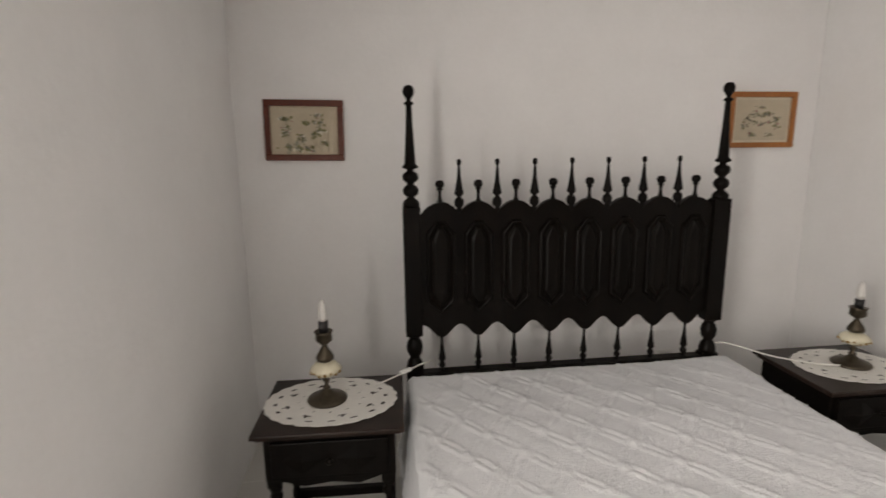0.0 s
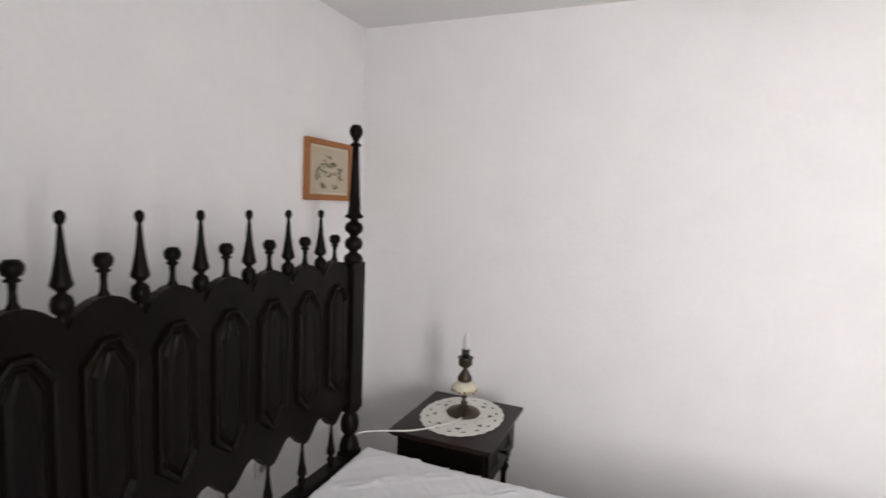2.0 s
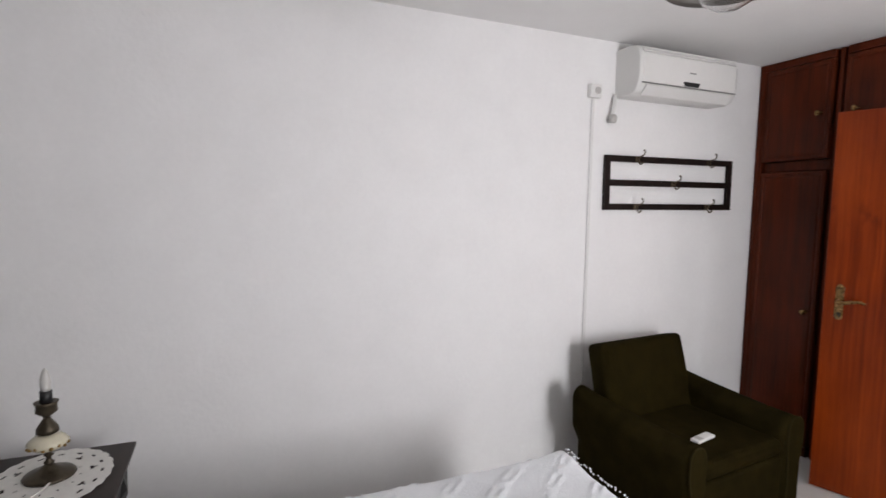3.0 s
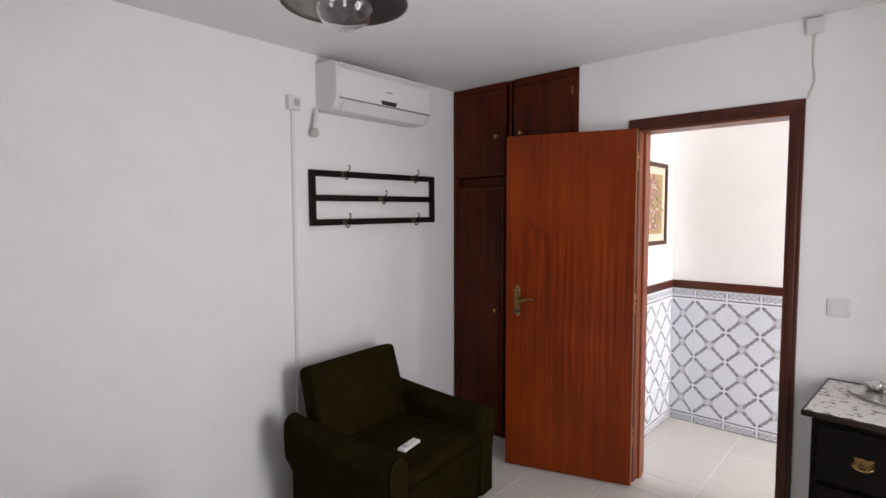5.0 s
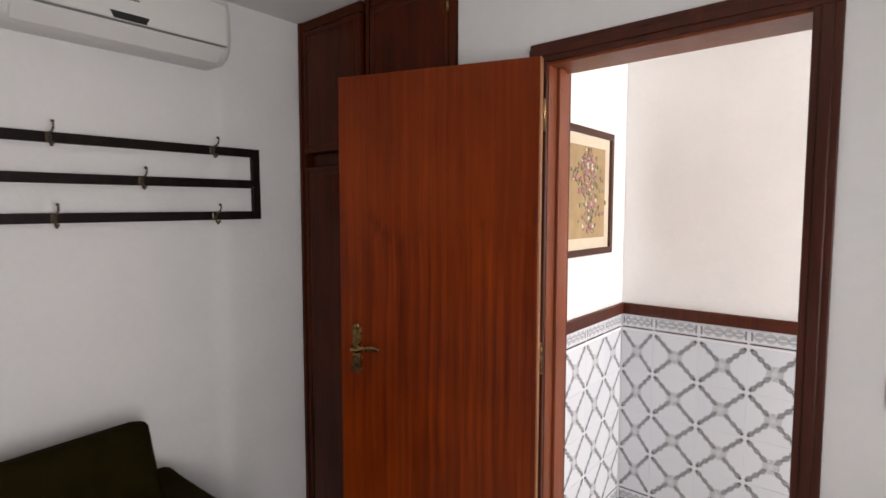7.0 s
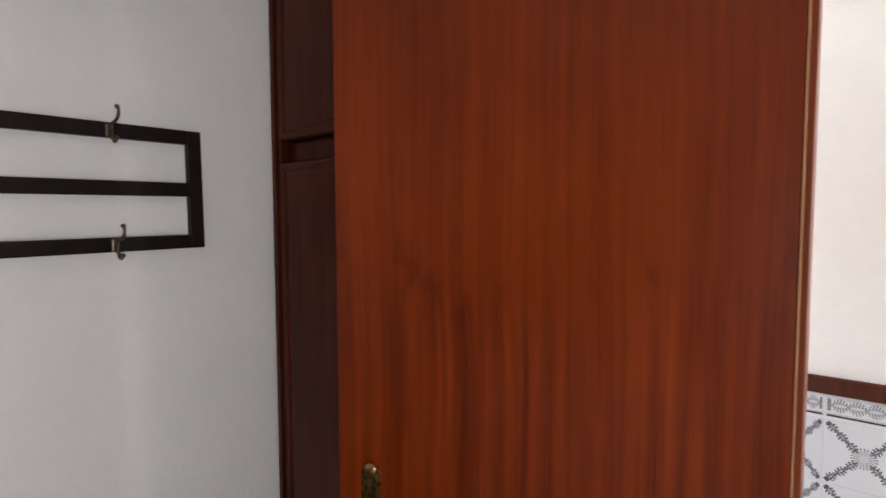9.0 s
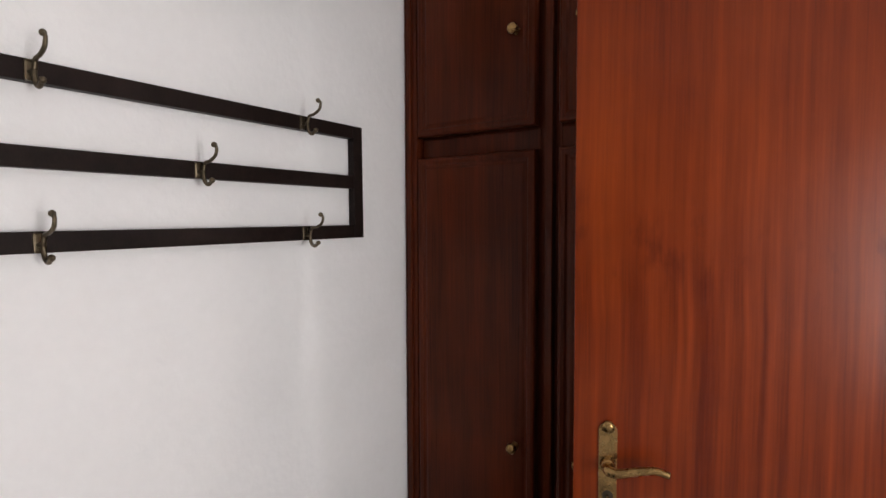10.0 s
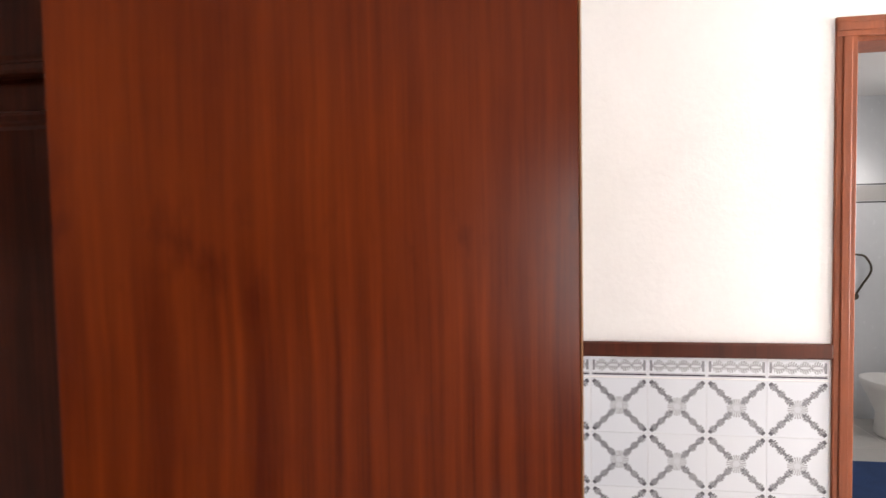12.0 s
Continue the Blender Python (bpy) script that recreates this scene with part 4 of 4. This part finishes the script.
for z in (zz(1.86), zz(2.26), zz(0.25), zz(1.5)):
    part("hinge", turned([(0.006, 0), (0.006, 0.06)], 8, pose(-0.462, 0.017, z)), BRASS, ward)


# ---- bedroom door ----
frame_1 = thing("door_frame", "dark brown moulded wooden door frame", "door frame", pose(-1.73, YS, FZ), kind="structure")
OX0, OX1, OT = -0.413, 0.418, zz(2.065)      # outer edges of the architrave
IX0, IX1, IT = -0.368, 0.356, zz(1.995)


def architrave(parent, x0, x1, z1, wide, y0, side, material):
    """Three moulded boards round an opening on one wall face."""
    for name, a, b, c, d in (("side_board", x0, x0 + wide, 0, z1 - wide), ("side_board", x1 - wide, x1, 0, z1 - wide), ("head_board", x0, x1, z1 - wide, z1)):
        bm = bmesh.new()
        box(bm, a, b, min(y0, y0 + side * 0.014), max(y0, y0 + side * 0.014), c, d, 0.003)
        if name == "side_board":
            box(bm, a + wide * 0.28, b - wide * 0.28, min(y0, y0 + side * 0.020), max(y0, y0 + side * 0.020), c, d, 0.003)
        else:
            box(bm, a, b, min(y0, y0 + side * 0.020), max(y0, y0 + side * 0.020), c + wide * 0.28, d - wide * 0.28, 0.003)
        part(name, bm, material, parent)


architrave(frame_1, OX0, OX1, OT, 0.062, 0.0, 1, ARCHI)
architrave(frame_1, OX0, OX1, OT, 0.062, -0.15, -1, ARCHI)
for x0, x1 in ((-0.384, IX0 + 0.002), (IX1 - 0.002, 0.384)):
    part("jamb", boxed(x0, x1, -0.149, -0.001, 0, IT, 0.002), JAMBW, frame_1, "reddish brown door lining")
part("head_lining", boxed(-0.384, 0.384, -0.149, -0.001, IT, IT + 0.03, 0.002), JAMBW, frame_1)
part("stop_bead", boxed(IX1 - 0.014, IX1 - 0.0025, -0.10, -0.055, 0, IT - 0.001, 0.002), JAMBW, frame_1)
part("stop_bead", boxed(IX0 + 0.0025, IX0 + 0.014, -0.10, -0.055, 0, IT - 0.001, 0.002), JAMBW, frame_1)

leaf = thing("door", "reddish mahogany flush door standing wide open", "door", pose(-1.383, -4.600, FZ + 0.008, 0, 0, 18.8))
LW, LH = 0.745, 2.028
part("slab", boxed(0.004, LW, -0.018, 0.018, 0, LH, 0.002), MAHOGANY, leaf, "varnished mahogany veneer door leaf")
part("edge_band", boxed(-0.0005, 0.0035, -0.0175, 0.0185, 0, LH, 0.001), PALEEDGE, leaf, "pale worn hinge edge")
hx = LW - 0.071
plate_outline = [(hx + 0.019 * math.cos(a) * (1 if abs(math.sin(a)) < 0.9 else 0.7), 1.032 + 0.072 * math.copysign(1, math.sin(a)) + 0.022 * math.sin(a)) for a in [k * math.pi / 12 for k in range(25)][:-1]]
bm = prism(bmesh.new(), plate_outline, 0.0182, 0.0215)
prism(bm, [(hx + (x - hx) * 0.72, 1.032 + (z - 1.032) * 0.94) for x, z in plate_outline], 0.0214, 0.0232)
handle = part("handle_plate", bm, BRASS, leaf, "aged brass handle plate")
part("lever_boss", turned([(0.016, 0), (0.015, 0.006), (0.012, 0.012)], 18, pose(hx, 0.0232, 1.035, -90)), BRASS, handle)
part("plate_crest", turned([(0.014, 0), (0.012, 0.003), (0.004, 0.006)], 14, pose(hx, 0.0222, 1.115, -90)), BRASS, handle)
part("lever", tube(bmesh.new(), arc([(hx, 0.020, 1.035), (hx, 0.050, 1.035), (hx - 0.018, 0.060, 1.034), (hx - 0.055, 0.060, 1.043), (hx - 0.090, 0.060, 1.048), (hx - 0.116, 0.060, 1.041)], 6), [0.012 - 0.00017 * k for k in range(31)], 12), BRASS, handle, "curved brass lever")
part("keyhole_rose", turned([(0.012, 0), (0.011, 0.002)], 14, pose(hx, 0.0222, 0.968, -90)), BRONZE, handle)
key = thing("key", "small brass key in the open door's lock", "key", leaf.matrix_world @ pose(hx, 0.0245, 0.968))
part("bow", tube(bmesh.new(), [(0.011 * math.cos(a), 0.030, -0.006 + 0.011 * math.sin(a)) for a in [k * math.pi / 8 for k in range(17)]], 0.0022, 6), BRONZE, key)
part("shank", tube(bmesh.new(), [(0, 0, 0), (0, 0.021, 0)], 0.003, 8), BRASS, key)
for z in (0.22, 1.0, 1.80):
    part("hinge", turned([(0.005, 0), (0.005, 0.10), (0.003, 0.106)], 10, pose(-0.003, -0.021, z)), BRASS, leaf, "brass door hinge")


# ---- chest of drawers with runner and tray ----
chest = thing("chest_of_drawers", "black-stained wooden chest of drawers with brass pulls", "chest of drawers", pose(-2.648, -4.357, FZ, 0, 0, -3.2))
CT = zz(0.78)
part("top", boxed(-0.395, 0.395, -0.275, 0.285, CT - 0.024, CT, 0.006, 3), NSTOP, chest)
part("body", boxed(-0.365, 0.365, -0.27, 0.245, 0.06, CT - 0.0245, 0.003), BLACKWOOD, chest)
part("plinth", boxed(-0.375, 0.375, -0.27, 0.252, 0.0, 0.0595, 0.004), BLACKWOOD, chest)
for k in range(3):
    z0 = 0.08 + k * 0.232
    drawer = part("drawer", boxed(-0.345, 0.345, 0.2455, 0.262, z0, z0 + 0.215, 0.005), BLACKWOOD, chest)
    for x in (-0.2, 0.2):
        bm = boxed(x - 0.03, x + 0.03, 0.2622, 0.266, z0 + 0.09, z0 + 0.125, 0.002)
        tube(bm, arc([(x - 0.028, 0.266, z0 + 0.112), (x - 0.026, 0.288, z0 + 0.098), (x, 0.292, z0 + 0.090), (x + 0.026, 0.288, z0 + 0.098), (x + 0.028, 0.266, z0 + 0.112)], 5), 0.005)
        part("pull", bm, BRASS, drawer, "brass bail pull")
runner = thing("table_runner", "white lace runner with dark flower pattern on the chest", "table runner", pose(-2.645, -4.357, 0.78, 0, 0, -3.2))
bm = bmesh.new()
grid = []
for i in range(49):
    row = []
    for j in range(33):
        x, y = -0.38 + 0.76 * i / 48, -0.225 + 0.495 * j / 32
        if j == 32:
            y += 0.010 * abs(math.sin(i * 0.8))
        row.append(bm.verts.new((x, y, 0.0028 + 0.001 * noise.noise(Vector((x * 20, y * 20, 3))))))
    grid.append(row)
rng = random.Random(5)
for i in range(48):
    for j in range(32):
        if not (i % 6 in (2, 3) and j % 5 == 2 and rng.random() < 0.3 or (i % 6 == 4 and j % 5 == 4 and rng.random() < 0.25)):
            bm.faces.new((grid[i][j], grid[i + 1][j], grid[i + 1][j + 1], grid[i][j + 1]))
RUNNER, rt, rb = make("printed_lace", (0.7, 0.68, 0.64), 0.9)
spots = noise_tex(rt, coords(rt, (1, 1.4, 1)), 30, 2.0, 0.6)
rt.links.new(ramp(rt, spots, [(0.58, (0.74, 0.72, 0.69)), (0.63, (0.20, 0.18, 0.19))]), rb.inputs["Base Color"])
bump(rt, rb, noise_tex(rt, coords(rt), 300, 2), 0.5, 0.001)
cl = part("lace_cloth", bm, RUNNER, runner)
cl.modifiers.new("thread", "SOLIDIFY").thickness = 0.002
tray = thing("tray", "oval silver tray with a raised rim on the runner", "tray", pose(-2.625, -4.440, 0.7845, 0, 0, -3.2))
bm = lathe(bmesh.new(), [(0.001, 0.002), (0.16, 0.002), (0.185, 0.006), (0.200, 0.016), (0.203, 0.016), (0.188, 0.003), (0.16, 0.0), (0.001, 0.0)], 40)
bmesh.ops.scale(bm, vec=(1.32, 0.82, 1), verts=bm.verts)
part("dish", bm, SILVER, tray)
bowl = thing("ornament", "small silver leaf ornament standing on the tray", "ornament", pose(-2.45, -4.545, 0.790))
bm = bmesh.new()
for k in range(9):
    a = k * 0.7
    bmesh.ops.create_icosphere(bm, subdivisions=2, radius=0.016, matrix=Matrix.Translation((0.034 * math.cos(a) * (k % 3) / 2, 0.02 * math.sin(a), 0.016 + 0.006 * (k % 2))) @ Matrix.Diagonal((1.5, 0.7, 0.9, 1)))
part("leaves", bm, SILVER, bowl)

switch = thing("light_switch", "white square wall light switch beside the door", "light switch", pose(-2.297, YS, 1.108))
part("plate", boxed(-0.042, 0.042, 0, 0.010, -0.042, 0.042, 0.004), PLASTIC, switch)
part("rocker", boxed(-0.030, 0.030, 0.0102, 0.014, -0.030, 0.030, 0.003), PLASTIC, switch)
jbox = thing("junction_box", "white junction box with a thin cable above the door", "junction box", pose(-2.168, YS, 2.385))
part("lid", boxed(-0.036, 0.036, 0, 0.026, -0.036, 0.036, 0.008, 3), PLASTIC, jbox)
part("cable", tube(bmesh.new(), arc([(0.0, 0.006, -0.036), (0.004, 0.006, -0.15), (-0.006, 0.006, -0.24), (0.018, 0.006, -0.318)], 6), 0.004), CABLE, jbox)


# ---- pendant lamp ----
lamp = thing("pendant_lamp", "grey metal cone pendant lamp with a clear glass bulb", "pendant lamp", pose(-1.56, -2.455, CZ))
part("cord", tube(bmesh.new(), [(0, 0, -0.02), (0, 0, -0.30)], 0.004), BLACKPL, lamp)
part("canopy", turned([(0.045, 0), (0.045, -0.012), (0.018, -0.035), (0.006, -0.040)][::-1], 20), SHADEM, lamp)
bm = bmesh.new()
lathe(bm, [(0.014, -0.285), (0.024, -0.295), (0.026, -0.325), (0.045, -0.335), (0.095, -0.375), (0.152, -0.428), (0.156, -0.440), (0.152, -0.441), (0.147, -0.430), (0.090, -0.380), (0.040, -0.341), (0.015, -0.330)], 36, Matrix.Translation((0, 0, 0.015)) @ Matrix.Diagonal((0.91, 0.91, 1, 1)))
part("shade", bm, SHADEM, lamp)
part("lamp_holder", turned([(0.019, -0.370), (0.019, -0.316)], 16), BLACKPL, lamp)
bulb = part("bulb", turned([(0.001, -0.500), (0.024, -0.496), (0.052, -0.480), (0.067, -0.452), (0.066, -0.424), (0.048, -0.398), (0.022, -0.382)], 24, pose(0, 0, 0.016)), glass_mat, lamp, "clear glass globe bulb")
bulb.modifiers.new("shell", "SOLIDIFY").thickness = 0.0012
bulb.visible_shadow = False
part("filament_stem", turned([(0.008, -0.375), (0.006, -0.395), (0.003, -0.425), (0.004, -0.430)][::-1], 10), PLASTIC, lamp)


# ---- hall ----
rail = thing("dado_rail", "reddish brown wooden dado rail above the hall tiles", "dado rail", pose(HX, HY, 0.985), kind="structure")
part("rail_board", boxed(-1.239, 0.0, 0.0, 0.020, 0.0, 0.058, 0.007), ARCHI, rail)
part("rail_board", boxed(-0.020, 0.0, 0.0205, 0.985, 0.0, 0.058, 0.007), ARCHI, rail)
pic = picture("picture", "painted flowers on ochre in a dark wooden frame", pose(HX - 0.001, -5.342, 1.605, 0, 0, -90), 0.53, 0.572, 0.030, FRAMEDARK, [(CREAM, 0), (OCHRE, 0.05)], 12,
              [(GREEN, 55, 0.013), (DULLBLUE, 35, 0.011), (ROSE, 75, 0.014), (WHITETH, 28, 0.010)], BOUQUET)
frame_2 = thing("door_frame", "reddish brown bathroom door frame in the hall", "door frame", pose((BX0 + BX1) / 2, HY, FZ), kind="structure")
bw = (BX1 - BX0) / 2
architrave(frame_2, -bw - 0.03, bw + 0.03 - 0.004, zz(2.215), 0.07, 0.0, 1, JAMBW)
for x0, x1 in ((-bw, -bw + 0.025), (bw - 0.025, bw)):
    part("jamb", boxed(x0, x1, -0.149, -0.001, 0, zz(2.13), 0.002), JAMBW, frame_2)
part("head_lining", boxed(-bw, bw, -0.149, -0.001, zz(2.13), zz(BZ), 0.002), JAMBW, frame_2)

# bathroom seen through the hall
setting("wall_bath_east", boxed(-2.0, -1.85, -8.1, HY - 0.152, FZ - 0.1, CZ), BATHT, "pale tiled bathroom wall", "wall")
setting("wall_bath_south", boxed(-4.65, -1.85, -8.25, -8.102, FZ - 0.1, CZ), BATHT, "pale tiled bathroom wall with a border", "wall")
setting("wall_bath_west", boxed(-4.65, -4.5, -8.1, HY - 0.152, FZ - 0.1, CZ), BATHT, "pale tiled bathroom wall", "wall")
band = thing("tile_border", "grey patterned border tiles across the bathroom wall", "tile border", pose(-3.4, -8.10, 1.70), kind="structure")
part("edge_line", boxed(-1.0, 1.0, 0, 0.005, 0.062, 0.072), BLACKPL, band)
part("edge_line", boxed(-1.0, 1.0, 0, 0.005, -0.072, -0.062), BLACKPL, band)
part("relief_band", boxed(-1.0, 1.0, 0, 0.004, -0.058, 0.058), GREYPL, band)
bidet = thing("bidet", "white ceramic bidet on the bathroom floor", "bidet", pose(-3.92, -7.75, FZ))
part("pedestal", turned([(0.10, 0), (0.12, 0.02), (0.11, 0.16), (0.15, 0.26), (0.20, 0.36), (0.205, 0.40), (0.19, 0.405), (0.13, 0.36), (0.06, 0.33)], 28), PLASTIC, bidet)
hose = thing("shower_hose", "dark metal shower hose hanging on the bathroom wall", "shower hose", pose(-3.84, -8.10, 1.0))
part("hose", tube(bmesh.new(), arc([(0.0, 0.03, 0.24), (-0.06, 0.05, 0.22), (-0.10, 0.05, 0.12), (-0.04, 0.04, 0.0), (0.0, 0.03, -0.08)], 8), 0.008), BRONZE, hose)
part("valve", turned([(0.03, 0), (0.03, 0.03), (0.02, 0.05)], 14, pose(0, 0, -0.08, -90)), BRONZE, hose)
mat_ob = thing("bath_mat", "dark blue bath mat on the bathroom floor", "bath mat", pose(-3.35, -7.0, FZ))
part("woven_top", boxed(-0.45, 0.35, -0.28, 0.28, 0, 0.018, 0.008), BLUEMAT, mat_ob)

# ---- floor tiles ----
TS = 0.418
me = bpy.data.meshes.new("floor_tile")
bm = boxed(-TS / 2 + 0.002, TS / 2 - 0.002, -TS / 2 + 0.002, TS / 2 - 0.002, -0.005, 0.0, 0.0015, 1)
bm.to_mesh(me)
bm.free()
me.materials.append(FLOORT)
floor = bpy.data.objects["floor"]


def lay(x0, x1, y0, y1, ox, oy):
    for i in range(math.floor((x0 - ox) / TS), math.ceil((x1 - ox) / TS)):
        for j in range(math.floor((y0 - oy) / TS), math.ceil((y1 - oy) / TS)):
            a, b = max(x0, ox + i * TS), min(x1, ox + (i + 1) * TS)
            c, d = max(y0, oy + j * TS), min(y1, oy + (j + 1) * TS)
            if b - a < 0.03 or d - c < 0.03:
                continue
            ob = new("floor_tile", me)
            ob.parent = floor
            ob.location = ((a + b) / 2, (c + d) / 2, FZ)
            ob.scale = ((b - a) / TS, (d - c) / TS, 1)


lay(XW, 0.0, YS, 0.0, -0.02, 0.0)
lay(DX0 + 0.02, DX1 - 0.02, YS - 0.15, YS, -0.02, 0.0)
lay(-4.6, HX, HY, YS - 0.15, -0.02, 0.0)
lay(BX0, BX1, HY - 0.15, HY, -0.02, 0.0)
lay(-4.5, -2.0, -8.1, HY - 0.15, -0.02, 0.0)

# ---- dado tiles ----
PT, TG, TH = 0.2132, 0.0006, 0.2135
TOPZ, FIRST = 0.9, -1.358
big, edge, foot = tile_mesh("tile", PT - 2 * TG, TH - 2 * TG, TILE), tile_mesh("border_tile", PT - 2 * TG, 0.078 - TG, BORDER), tile_mesh("base_tile", PT - 2 * TG, 0.074, BASE)
back_wall, end_wall = bpy.data.objects["wall_hall"], bpy.data.objects["wall_hall_end"]


def set_tile(name, mesh, parent, m, wide=1.0):
    ob = new(name, mesh)
    ob.parent = parent
    ob.matrix_world = m
    ob.scale.x = wide


def tile_column(parent, m, wide=1.0):
    """Four painted tiles between two border tiles; m stands at the column's lower left on the wall."""
    for r in range(4):
        set_tile("tile", big, parent, m @ pose(TG, 0, TOPZ - TH * (r + 1) + TG), wide)
    set_tile("border_tile", edge, parent, m @ pose(TG, 0, TOPZ + 0.005), wide)
    set_tile("border_tile", foot, parent, m @ pose(TG, 0.003, TOPZ - 4 * TH - 0.001, 180), wide)


for k in range(5):
    tile_column(back_wall, pose(FIRST - PT * (k + 1), HY, 0))
tile_column(back_wall, pose(FIRST, HY, 0), (HX - 0.006 - FIRST) / PT)
for k in range(5):
    y = HY + 0.008 + PT * k
    if YS - 0.152 - y > 0.03:
        tile_column(end_wall, pose(HX, y, 0, 0, 0, 90), min(PT, YS - 0.152 - y) / PT)
